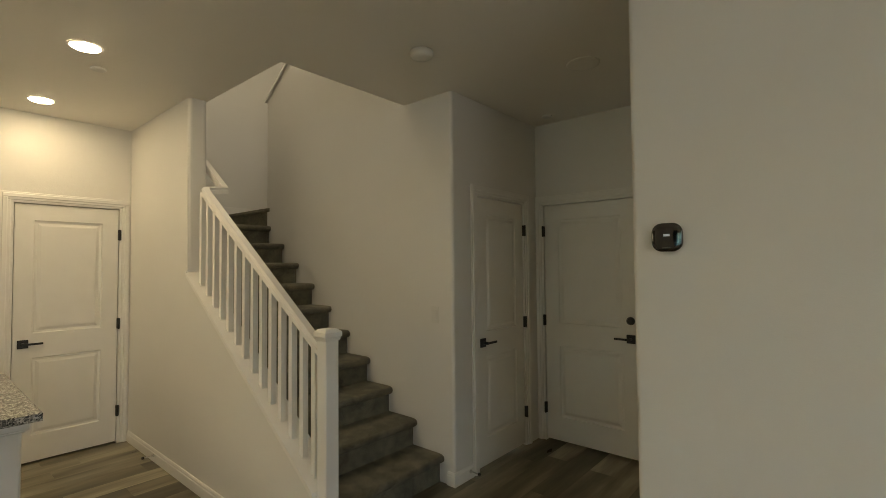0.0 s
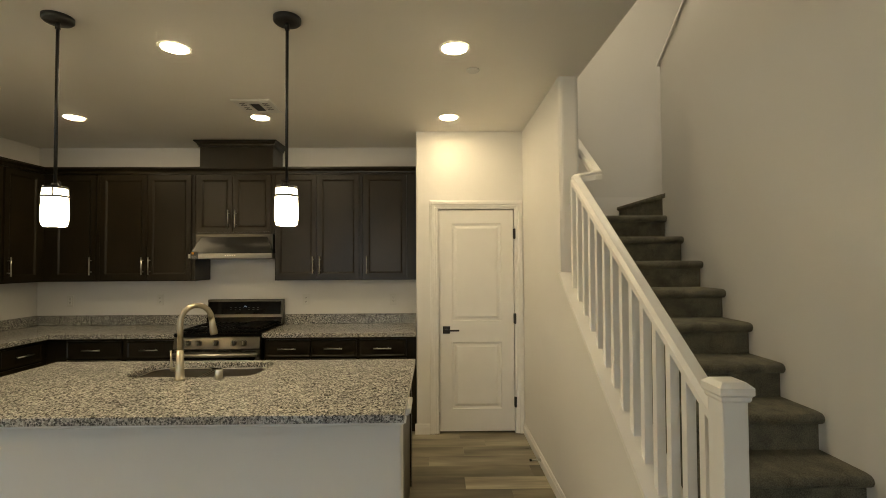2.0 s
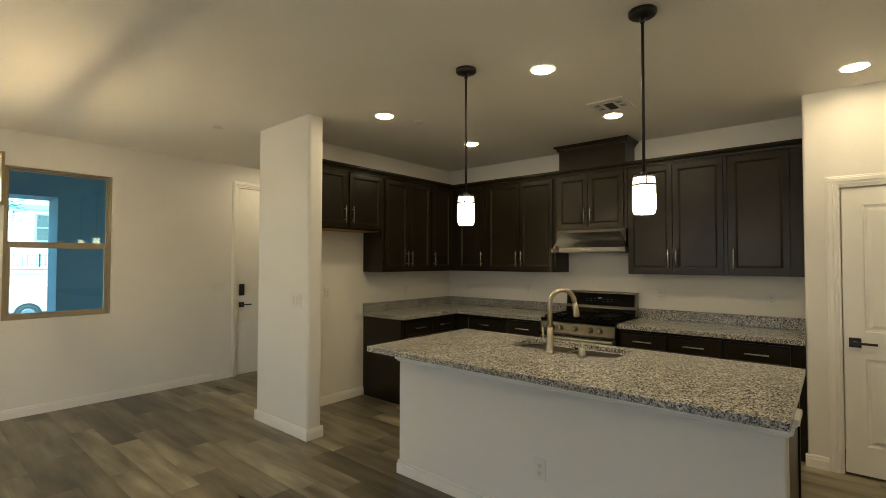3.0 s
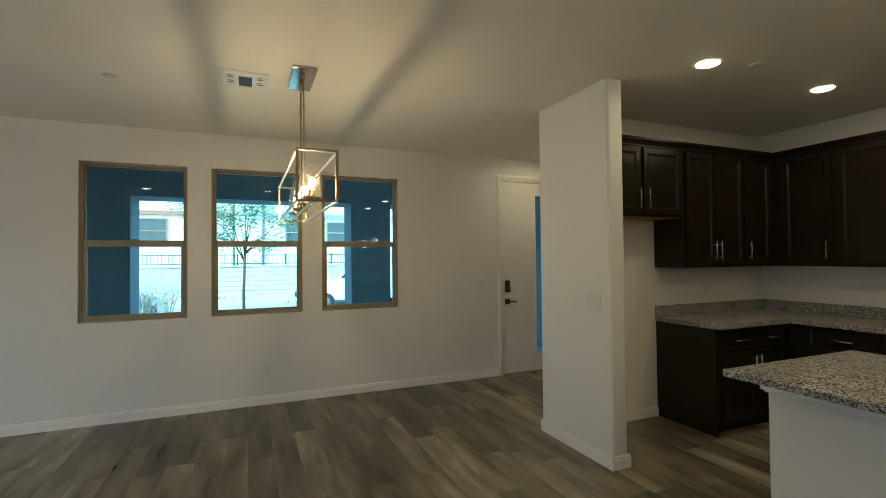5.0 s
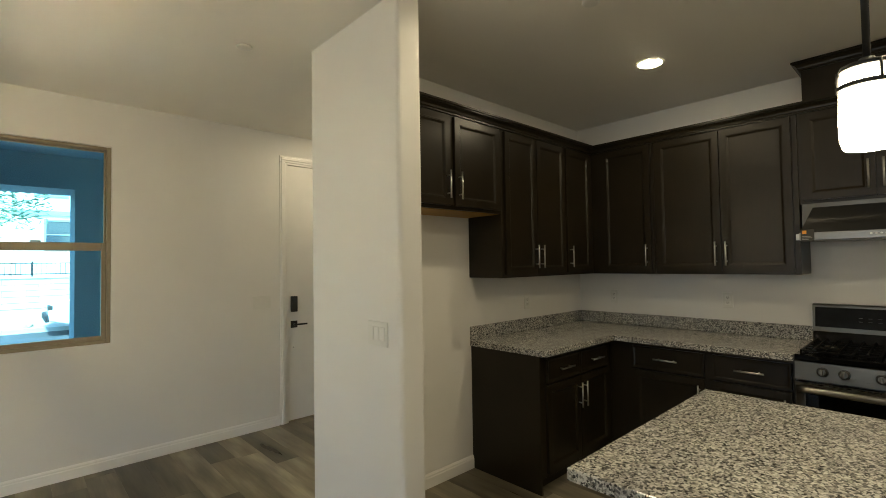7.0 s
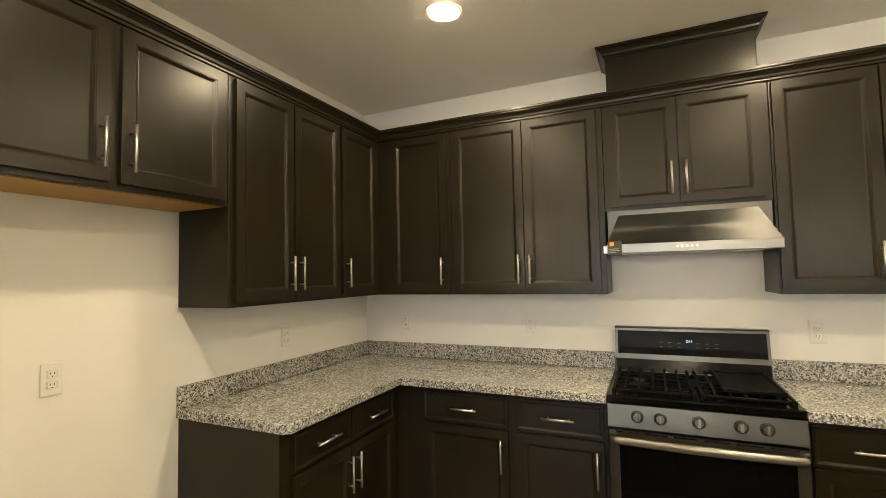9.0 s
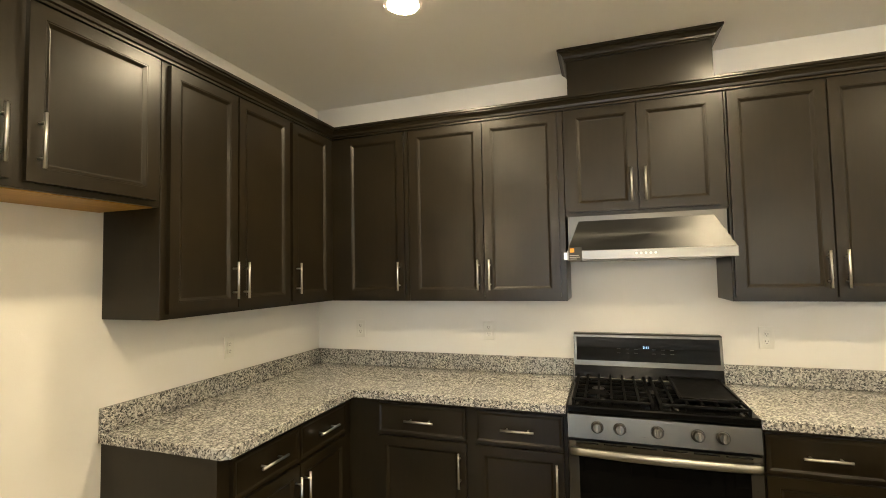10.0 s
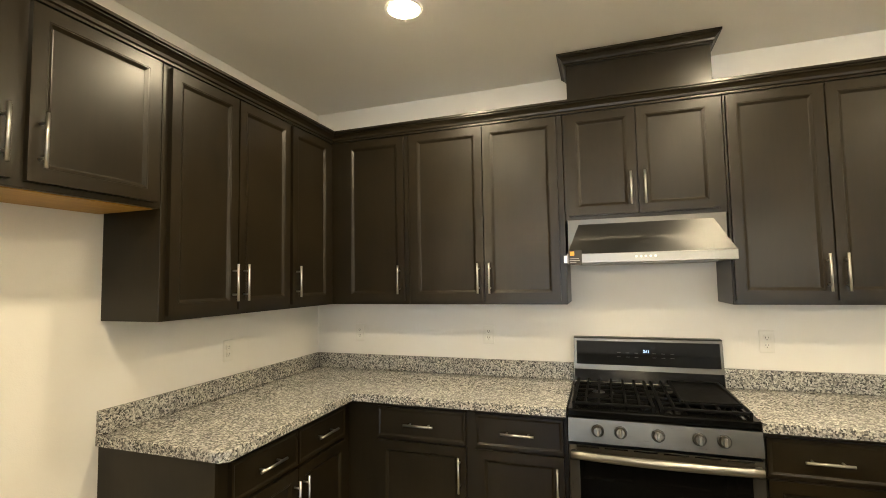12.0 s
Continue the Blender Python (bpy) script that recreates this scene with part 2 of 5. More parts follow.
STUCCO = rough_ground("dark_blue_stucco", (0.19, 0.26, 0.29), (0.23, 0.305, 0.34), 60, 0.4)
SOFFIT = rough_ground("porch_soffit", (0.28, 0.33, 0.36), (0.32, 0.37, 0.40), 60, 0.3)
PALESTUCCO = rough_ground("pale_stucco", (0.52, 0.49, 0.44), (0.60, 0.57, 0.52), 40, 0.4)
CONCRETE = rough_ground("concrete", (0.38, 0.37, 0.35), (0.46, 0.45, 0.42), 30, 0.3)
GRAVEL = rough_ground("desert_gravel", (0.30, 0.26, 0.21), (0.46, 0.41, 0.34), 25, 0.8)
ASPHALT = rough_ground("asphalt", (0.045, 0.046, 0.048), (0.07, 0.07, 0.072), 50, 0.5)
BLOCK = rough_ground("tan_block", (0.40, 0.33, 0.26), (0.50, 0.43, 0.35), 18, 0.6)
BARK = rough_ground("bark", (0.07, 0.055, 0.04), (0.13, 0.105, 0.08), 30, 0.8)
LEAF = rough_ground("leaf", (0.16, 0.27, 0.15), (0.27, 0.40, 0.23), 8, 0.1, 0.6)
STAKE = rough_ground("pine_stake", (0.13, 0.09, 0.05), (0.19, 0.135, 0.08), 12, 0.3)
ROOFTILE = rough_ground("roof_tile", (0.22, 0.15, 0.11), (0.30, 0.21, 0.16), 10, 0.5)
CARPAINT = material("white_car_paint", (0.72, 0.72, 0.72), 0.2, 0.0, Coat_Weight=0.6)
BLUECAR = material("blue_car_paint", (0.018, 0.05, 0.12), 0.2, 0.2, Coat_Weight=0.6)
RIM = material("alloy_rim_grey", (0.16, 0.165, 0.17), 0.35, 0.6)
TWIG = rough_ground("dry_twig", (0.36, 0.32, 0.27), (0.50, 0.46, 0.40), 20, 0.3)
DARKWIN = material("dark_glazing", (0.03, 0.04, 0.05), 0.08)
REDSTUCCO = rough_ground("rust_stucco", (0.30, 0.12, 0.08), (0.36, 0.15, 0.10), 30, 0.3)


# ---- mesh helpers ----
def thing(name, at, label="", category="", group="", kind=""):
    e = new(name)
    e.empty_display_size = 0.1
    e.location = at
    return tagged(e, label, category, group, kind)


def finish(bm, name, mat):
    me = bpy.data.meshes.new(name)
    bm.normal_update()
    bm.to_mesh(me)
    bm.free()
    for one in (mat if isinstance(mat, (list, tuple)) else [mat]):
        me.materials.append(one)
    return me


def part(name, bm, mat, parent, label=""):
    """One mesh under a thing or a part; its coordinates are the world's."""
    ob = new(name, finish(bm, name, mat))
    ob.parent = parent
    if parent.type == "EMPTY":
        ob.matrix_parent_inverse = Matrix.Translation(-Vector(parent.location))
    if label:
        ob["label"] = label
    return ob


def solid(name, bm, mat, label="", category="", group="", kind=""):
    """A thing that is one mesh."""
    return tagged(new(name, finish(bm, name, mat)), label, category, group, kind)


def mesh():
    return bmesh.new()


def box(bm, x0, y0, z0, x1, y1, z1, bevel=0.0, seg=1, pick=None):
    x0, x1, y0, y1, z0, z1 = min(x0, x1), max(x0, x1), min(y0, y1), max(y0, y1), min(z0, z1), max(z0, z1)
    v = [bm.verts.new((x, y, z)) for z in (z0, z1) for y in (y0, y1) for x in (x0, x1)]
    fs = [bm.faces.new([v[i] for i in f]) for f in ((0, 2, 3, 1), (4, 5, 7, 6), (0, 1, 5, 4), (2, 6, 7, 3), (0, 4, 6, 2), (1, 3, 7, 5))]
    if bevel:
        es = list({e for f in fs for e in f.edges})
        if pick:
            es = [e for e in es if pick((e.verts[0].co + e.verts[1].co) / 2)]
        bmesh.ops.bevel(bm, geom=es, offset=bevel, segments=seg, profile=0.5, affect="EDGES")
    return bm


def prism(bm, pts, axis, a, b):
    """A polygon swept along an axis from a to b; pts are the two other coordinates in order."""
    def at(p, s):
        q = list(p)
        q.insert(axis, s)
        return bm.verts.new(q)
    lo, hi = [at(p, a) for p in pts], [at(p, b) for p in pts]
    n = len(pts)
    bm.faces.new(lo)
    bm.faces.new(hi[::-1])
    for i in range(n):
        bm.faces.new((lo[i], hi[i], hi[(i + 1) % n], lo[(i + 1) % n]))
    bmesh.ops.recalc_face_normals(bm, faces=bm.faces)
    return bm


def ring(bm, c, u, v, r, n):
    return [bm.verts.new(c + u * (r * math.cos(2 * math.pi * k / n)) + v * (r * math.sin(2 * math.pi * k / n))) for k in range(n)]


def lathe(bm, base, axis, profile, n=20, caps=True):
    """Rings of (distance along the axis, radius), joined."""
    base, axis = Vector(base), Vector(axis).normalized()
    u = axis.orthogonal().normalized()
    v = axis.cross(u)
    rings = [ring(bm, base + axis * d, u, v, max(r, 1e-4), n) for d, r in profile]
    for a, b in zip(rings, rings[1:]):
        for k in range(n):
            f = bm.faces.new((a[k], a[(k + 1) % n], b[(k + 1) % n], b[k]))
            f.smooth = True
    if caps:
        bm.faces.new(rings[0][::-1])
        bm.faces.new(rings[-1])
    return bm


def rod(bm, a, b, r, n=12, r2=None):
    a, b = Vector(a), Vector(b)
    return lathe(bm, a, b - a, [(0, r), ((b - a).length, r if r2 is None else r2)], n)


def tube(bm, pts, r, n=12):
    pts = [Vector(p) for p in pts]
    rs = r if isinstance(r, (list, tuple)) else [r] * len(pts)
    prev, u = None, None
    for i, p in enumerate(pts):
        d = (pts[min(i + 1, len(pts) - 1)] - pts[max(i - 1, 0)]).normalized()
        u = d.orthogonal().normalized() if u is None else (u - d * u.dot(d)).normalized()
        cur = ring(bm, p, u, d.cross(u), rs[i], n)
        if prev:
            for k in range(n):
                f = bm.faces.new((prev[k], prev[(k + 1) % n], cur[(k + 1) % n], cur[k]))
                f.smooth = True
        else:
            bm.faces.new(cur[::-1])
        prev = cur
    bm.faces.new(prev)
    return bm


def slab(bm, o, u, n, W, H, T, cols, rows, panels, rings, edge=0.003):
    """A door leaf: o its lower corner at the back, u along its width, n out of its face. The cells named in panels are sunk or raised by rings of (inset, depth)."""
    o, u, n, w = Vector(o), Vector(u), Vector(n), Vector((0, 0, 1))
    def at(a, b, d):
        return bm.verts.new(o + u * a + w * b + n * (T + d))
    def quad(vs):
        bm.faces.new(vs)
    for i in range(len(cols) - 1):
        for j in range(len(rows) - 1):
            a0, a1, b0, b1 = cols[i], cols[i + 1], rows[j], rows[j + 1]
            if (i, j) not in panels:
                quad([at(a0, b0, 0), at(a1, b0, 0), at(a1, b1, 0), at(a0, b1, 0)])
                continue
            last = None
            for inset, depth in [(0, 0)] + list(rings):
                cur = [(a0 + inset, b0 + inset, depth), (a1 - inset, b0 + inset, depth), (a1 - inset, b1 - inset, depth), (a0 + inset, b1 - inset, depth)]
                if last:
                    for k in range(4):
                        quad([at(*last[k]), at(*last[(k + 1) % 4]), at(*cur[(k + 1) % 4]), at(*cur[k])])
                last = cur
            quad([at(*c) for c in last])
    rim = [(0, 0), (W, 0), (W, H), (0, H)]
    for k in range(4):
        (a0, b0), (a1, b1) = rim[k], rim[(k + 1) % 4]
        quad([at(a0, b0, 0), at(a0, b0, -T), at(a1, b1, -T), at(a1, b1, 0)])
    quad([at(a, b, -T) for a, b in rim[::-1]])
    bmesh.ops.remove_doubles(bm, verts=bm.verts, dist=1e-5)
    bmesh.ops.recalc_face_normals(bm, faces=bm.faces)
    es = [e for e in bm.edges if len(e.link_faces) == 2 and sorted(round(abs(f.normal.dot(n)), 2) for f in e.link_faces) == [0.0, 1.0]
          and all(abs((v.co - o).dot(n) - T) < 1e-4 for v in e.verts) and any(abs(f.calc_center_median().dot(n) - o.dot(n) - T / 2) < T * 0.1 for f in e.link_faces)]
    bmesh.ops.bevel(bm, geom=es, offset=edge, segments=2, profile=0.5, affect="EDGES")
    return bm

# ---- setting ----
H = 2.74


def structure(name, bm, mat, label):
    return solid(name, bm, mat, label, name.split("_")[0], "", "structure")


def framed_wall(bm, axis, a0, a1, p0, p1, z1, holes):
    """A wall along axis from a0 to a1, p0 to p1 thick, with holes (start, end, sill, head)."""
    def put(s, e, lo, hi):
        if e - s > 1e-4 and hi - lo > 1e-4:
            box(bm, *((s, p0, lo, e, p1, hi) if axis == 0 else (p0, s, lo, p1, e, hi)))
    at = a0
    for s, e, lo, hi in sorted(holes):
        put(at, s, 0, z1)
        put(s, e, 0, lo)
        put(s, e, hi, z1)
        at = e
    put(at, a1, 0, z1)
    return bm


WIN = [(-1.96, -1.10), (-0.90, -0.03), (0.18, 1.05)]
WZ = (0.925, 2.40)
bm = framed_wall(mesh(), 0, -5.70, 4.75, -5.44, -5.29, H, [(a, b, *WZ) for a, b in WIN] + [(-4.255, -3.325, 0, 2.47)])
structure("wall_south", bm, WALL, "white textured wall with three windows and the front door")
bm = box(mesh(), -5.70, -5.29, 0, -5.40, 1.476, H)
structure("wall_west", bm, WALL, "off-white kitchen wall behind the range")
bm = box(mesh(), -5.40, -3.535, 0, -2.829, -3.40, H)
structure("wall_fridge", bm, WALL, "off-white kitchen wall beside the fridge space")
bm = box(mesh(), -2.829, -3.535, 0, -2.687, -2.70, H, 0.022, 4, lambda c: abs(c.z - H / 2) < 0.1 and (c.x > -2.7 or c.y > -2.8))
structure("wall_stub", bm, WALL, "white wing wall with rounded corners beside the entry")
bm = framed_wall(mesh(), 1, 0.52, 1.476, -4.92, -4.80, H, [(0.688, 1.412, 0, 2.045)])
box(bm, -4.92, 0.50, 0, -4.80, 0.52, H, 0.018, 4, lambda c: abs(c.z - H / 2) < 0.1 and c.x > -4.85 and c.y < 0.51)
structure("wall_pantry", bm, WALL, "white pantry wall round a closed door")
structure("wall_pantry_side", box(mesh(), -5.40, 0.50, 0, -4.92, 0.62, H), WALL, "white pantry side wall beside the worktop")


def skirt_z(x):
    return 1.485 - 0.683 * (x + 3.55)


bm = prism(mesh(), [(-5.55, 0), (-1.97, 0), (-1.97, skirt_z(-1.97) - 0.006), (-3.525, skirt_z(-3.525) - 0.006), (-3.525, H), (-5.55, H)], 1, 1.476, 1.604)
es = [e for e in bm.edges if abs(e.verts[0].co.x + 3.525) < 1e-4 and abs(e.verts[1].co.x + 3.525) < 1e-4 and max(v.co.z for v in e.verts) > 2.7 and min(v.co.z for v in e.verts) < 2]
bmesh.ops.bevel(bm, geom=es, offset=0.028, segments=4, profile=0.5, affect="EDGES")
structure("wall_stair_kitchen_side", bm, WALL, "white wall that drops to a sloping knee wall under the stair rail")
bm = prism(mesh(), [(-4.55, 0), (-2.16, 0), (-2.16, H), (-2.51, H), (-2.51, 4.74), (-4.55, 3.26)], 1, 2.64, 2.76)
structure("wall_stair_far_side", bm, WALL, "white stair wall with a sloping top")
bm = framed_wall(mesh(), 1, 2.67, 3.81, -2.16, -2.04, H, [(2.908, 3.612, 0, 2.045)])
box(bm, -2.16, 2.64, 0, -2.04, 2.67, H, 0.02, 4, lambda c: abs(c.z - H / 2) < 0.1 and c.x > -2.1 and c.y < 2.65)
structure("wall_closet", bm, WALL, "white wall round the closet door")
bm = framed_wall(mesh(), 0, -2.16, -0.49, 3.81, 3.93, H, [(-1.988, -1.155, 0, 2.045)])
structure("wall_garage_door", bm, WALL, "white wall round the garage entry door")
bm = box(mesh(), -0.61, 2.0, 0, 1.70, 2.12, H, 0.02, 4, lambda c: abs(c.z - H / 2) < 0.1 and c.x < 0)
# unseen closing wall; its opening is added to bring daylight in
structure("wall_north", framed_wall(mesh(), 0, 1.70, 4.60, 2.0, 2.12, H, [(3.40, 4.50, 0.25, 2.30)]), WALL, "plain white living room wall with an added light opening")
box(bm, -0.608, 2.12, 0, -0.49, 3.81, H)
structure("wall_thermostat", bm, WALL, "white wall with a rounded corner and a thermostat")
# likewise unseen, with an opening added for the larger daylight lamp
structure("wall_east", framed_wall(mesh(), 1, -5.29, 2.12, 4.60, 4.75, H, [(-3.0, -0.2, 0.15, 2.25)]), WALL, "plain white living room wall with an added light opening")
structure("wall_garage_back", box(mesh(), -2.2, 3.95, -0.1, -0.4, 4.05, 2.3), WALL, "plain wall behind the garage entry door")
bm = box(mesh(), -5.70, -5.44, H, 4.75, 1.606, H + 0.3)
box(bm, -2.51, 1.606, H, 4.75, 3.93, H + 0.3)
structure("ceiling", bm, CEILING, "textured off-white ceiling with a stairwell opening")
structure("wall_upper_west", box(mesh(), -5.70, 1.476, 0, -5.55, 3.97, 5.3), WALL, "white stairwell wall reaching upstairs")
structure("wall_upper_north", box(mesh(), -5.55, 3.93, 0, -2.40, 4.05, 5.3), WALL, "white stairwell wall reaching upstairs")
structure("wall_upper_south", box(mesh(), -5.55, 1.486, H + 0.3, -2.40, 1.606, 5.3), WALL, "white upper stairwell wall")
structure("wall_upper_east", box(mesh(), -2.51, 1.606, H + 0.3, -2.40, 3.93, 5.3), WALL, "white upper stairwell wall")
structure("ceiling_upper", box(mesh(), -5.70, 1.476, 5.3, -2.40, 4.05, 5.4), CEILING, "white upstairs ceiling")
structure("trim", prism(mesh(), [(-4.575, 3.245), (-2.512, 4.742), (-2.512, 4.772), (-4.575, 3.275)], 1, 2.622, 2.778), TRIM, "white sloping cap on the stair half wall")


def baseboard(a, b, n, h=0.092, t=0.013):
    """A run of base moulding from a to b on the wall whose face looks along n."""
    (ax, ay), (bx, by) = a, b
    bm = mesh()
    prof = [(0, 0), (t, 0), (t, h - 0.028), (t * 0.72, h - 0.022), (t * 0.72, h - 0.012), (t * 0.35, h), (0, h)]
    rows = [[bm.verts.new((x + n[0] * d, y + n[1] * d, z)) for d, z in prof] for x, y in ((ax, ay), (bx, by))]
    for i in range(len(prof)):
        j = (i + 1) % len(prof)
        bm.faces.new((rows[0][i], rows[0][j], rows[1][j], rows[1][i]))
    bm.faces.new(rows[0])
    bm.faces.new(rows[1][::-1])
    bmesh.ops.recalc_face_normals(bm, faces=bm.faces)
    structure("baseboard", bm, TRIM, "white moulded baseboard along the wall")


for a, b, n in [((4.6, -5.29), (-3.25, -5.29), (0, 1)), ((-5.40, -5.29), (-4.33, -5.29), (0, 1)), ((-5.40, -3.535), (-2.674, -3.535), (0, -1)),
                ((-2.687, -3.548), (-2.687, -2.6880), (1, 0)), ((-2.6750, -2.70), (-2.842, -2.70), (0, 1)), ((-2.829, -2.70), (-2.829, -3.40), (-1, 0)),
                ((-2.842, -3.40), (-3.878, -3.40), (0, 1)), ((-4.80, 0.487), (-4.80, 0.622), (1, 0)), ((-4.80, 0.50), (-4.81, 0.50), (0, -1)),
                ((-4.80, 1.476), (-2.15, 1.476), (0, -1)), ((-2.0280, 2.64), (-2.10, 2.64), (0, -1)), ((-2.04, 2.6280), (-2.04, 2.842), (1, 0)),
                ((-0.623, 2.0), (4.6, 2.0), (0, -1)), ((-0.61, 2.0), (-0.61, 3.81), (-1, 0)), ((-1.085, 3.81), (-0.61, 3.81), (0, -1)), ((4.60, -5.29), (4.60, 2.0), (-1, 0))]:
    baseboard(a, b, n)
structure("baseboard", box(mesh(), -5.55, 1.62, 1.94, -5.537, 3.9, 2.23), TRIM, "white baseboard above the stair landing")


# ---- doors ----
def hinge(parent, at, n):
    bm = mesh()
    x, y, z = at
    box(bm, x - 0.011, y - 0.011, z - 0.045, x + 0.011, y + 0.011, z + 0.045, 0.002)
    rod(bm, (x + n[0] * 0.012, y + n[1] * 0.012, z - 0.047), (x + n[0] * 0.012, y + n[1] * 0.012, z + 0.047), 0.0065, 8)
    part("hinge", bm, BLACK, parent, "black hinge")


def lever(parent, at, u, n):
    """A square rosette and a flat lever that points along u."""
    at, u, n = Vector(at), Vector(u), Vector(n)
    r = Vector((abs(u.x), abs(u.y), 0)) * 0.033
    bm = mesh()
    a, b = at - r - Vector((0, 0, 0.033)), at + r + Vector((0, 0, 0.033)) + n * 0.011
    box(bm, *a, *b, 0.0025)
    rod(bm, at + n * 0.011, at + n * 0.052, 0.011, 12)
    a, b = at + n * 0.045 - u * 0.012 - Vector((0, 0, 0.008)), at + n * 0.056 + u * 0.115 + Vector((0, 0, 0.008))
    box(bm, *a, *b, 0.002)
    part("door_handle", bm, BLACK, parent, "black lever handle on a square plate")


def casing(parent, o, u, n, W, top, width=0.062):
    """Stepped trim on both jambs and the head of an opening whose lower corner is o."""
    o, u, n = Vector(o), Vector(u), Vector(n)
    def strip(a0, a1, z0, z1, t):
        p, q = o + u * a0, o + u * a1 + n * t
        bm = mesh()
        box(bm, p.x, p.y, z0, q.x, q.y, z1, 0.004, 2)
        return bm
    for a0, a1 in ((-width, 0.0), (W, W + width)):
        bm = strip(a0, a1, 0, top, 0.012)
        inner = (a0 + 0.012, a1 - 0.02) if a0 < 0 else (a0 + 0.02, a1 - 0.012)
        p, q = o + u * inner[0], o + u * inner[1] + n * 0.019
        box(bm, p.x, p.y, 0, q.x, q.y, top + 0.02, 0.004, 2)
        part("door_casing", bm, TRIM, parent)
    bm = strip(-width, W + width, top, top + width, 0.0125)
    p, q = o - u * (width - 0.012), o + u * (W + width - 0.012) + n * 0.0195
    box(bm, p.x, p.y, top + 0.02, q.x, q.y, top + width - 0.012, 0.004, 2)
    part("door_casing", bm, TRIM, parent)
    for a0, a1, z0, z1 in ((0, 0.018, 0, top), (W - 0.018, W, 0, top), (0.018, W - 0.018, top - 0.018, top)):
        p, q = o + u * a0 + n * 0.002, o + u * a1 - n * 0.118
        part("door_jamb", box(mesh(), p.x, p.y, z0, q.x, q.y, z1), TRIM, parent)


RAISED = [(0.006, -0.007), (0.022, -0.009), (0.045, -0.0015), (0.05, -0.0015)]


def panel_door(name, o, u, n, W, top, handle_at, hinges_at, label, bolt=False):
    """A two-panel door in its opening; handle_at and hinges_at are distances along u."""
    o, u, n = Vector(o), Vector(u), Vector(n)
    d = thing(name, o, label, "door", "", "structure")
    casing(d, o, u, n, W, top)
    w, gap = W - 0.048, 0.018
    bm = mesh()
    st = 0.115 if W < 0.8 else 0.125
    slab(bm, o + u * 0.024 - n * 0.047 + Vector((0, 0, gap)), u, n, w, top - 0.025 - gap, 0.036, [0, st, w - st, w],
         [0, 0.20, 0.80, 0.99, top - 0.025 - gap - 0.125, top - 0.025 - gap], [(1, 1), (1, 3)], RAISED)
    leaf = part("door_leaf", bm, DOORPAINT, d, "white two-panel door leaf")
    face = -n * 0.009
    lever(leaf, o + u * handle_at + face + Vector((0, 0, 0.93)), u * (1 if handle_at < W / 2 else -1), n)
    if bolt:
        bm = lathe(mesh(), o + u * handle_at + face + Vector((0, 0, 1.07)), n, [(0, 0.032), (0.012, 0.031), (0.018, 0.022), (0.024, 0.020)], 20)
        part("deadbolt", bm, BLACK, leaf, "round black deadbolt")
    for z in (0.28, 1.03, 1.80):
        hinge(d, o + u * hinges_at + n * 0.0 + Vector((0, 0, z)), n)
    return d


panel_door("door_pantry", (-4.80, 0.688, 0), (0, 1, 0), (1, 0, 0), 0.724, 2.045, 0.085, 0.707, "closed white two-panel pantry door with black hardware")
panel_door("door_closet", (-2.04, 2.908, 0), (0, 1, 0), (1, 0, 0), 0.704, 2.045, 0.085, 0.687, "closed white two-panel closet door with black hardware")
panel_door("door_garage", (-1.988, 3.81, 0), (1, 0, 0), (0, -1, 0), 0.833, 2.045, 0.75, 0.018, "closed white two-panel garage entry door with deadbolt", True)
fd = thing("door_front", (-4.255, -5.29, 0), "white flat front door with a tall narrow glass lite and keypad lock", "door", "", "structure")
casing(fd, (-4.255, -5.29, 0), (1, 0, 0), (0, 1, 0), 0.93, 2.47)
bm = mesh()
x0, x1, g0, g1 = -4.234, -3.346, -4.02, -3.835
for a, b, lo, hi in ((x0, g0, 0.012, 2.449), (g1, x1, 0.012, 2.449), (g0, g1, 0.012, 0.23), (g0, g1, 2.29, 2.449)):
    box(bm, a, -5.345, lo, b, -5.302, hi)
leaf = part("door_leaf", bm, DOORPAINT, fd, "white flat door leaf")
bm = mesh()
for a, b, lo, hi in ((g0 - 0.012, g0 + 0.008, 0.218, 2.302), (g1 - 0.008, g1 + 0.012, 0.218, 2.302), (g0, g1, 0.218, 0.238), (g0, g1, 2.282, 2.302)):
    box(bm, a, -5.31, lo, b, -5.294, hi, 0.003)
part("lite_frame", bm, TRIM, leaf)
ob = part("pane", box(mesh(), g0, -5.326, 0.23, g1, -5.320, 2.29), PANE, leaf, "clear glass lite")
ob.visible_shadow = False
part("keypad_lock", box(mesh(), -3.435, -5.302, 1.04, -3.372, -5.276, 1.19, 0.006, 2), BLACK, leaf, "black keypad lock")
lever(leaf, (-3.405, -5.302, 0.92), (-1, 0, 0), (0, 1, 0))
part("peg", lathe(mesh(), (-3.40, -5.302, 0.70), (0, 1, 0), [(0, 0.008), (0.004, 0.007)], 10), NICKEL, leaf)
part("threshold", box(mesh(), -4.237, -5.40, 0.002, -3.343, -5.30, 0.011, 0.003), BRONZE, fd, "dark metal threshold")


def door_stop(at, n):
    at, n = Vector(at), Vector(n)
    d = thing("door_stop", at, "small black rod door stop on the baseboard", "door stop")
    bm = rod(mesh(), at, at + n * 0.006, 0.013, 12)
    rod(bm, at, at + n * 0.07, 0.0045, 8)
    part("rod", bm, NICKEL, d)
    part("bumper", rod(mesh(), at + n * 0.07, at + n * 0.085, 0.0095, 12), RUBBER, d, "black rubber bumper")


door_stop((-4.10, 1.463, 0.055), (0, -1, 0))
door_stop((-2.027, 2.80, 0.055), (1, 0, 0))


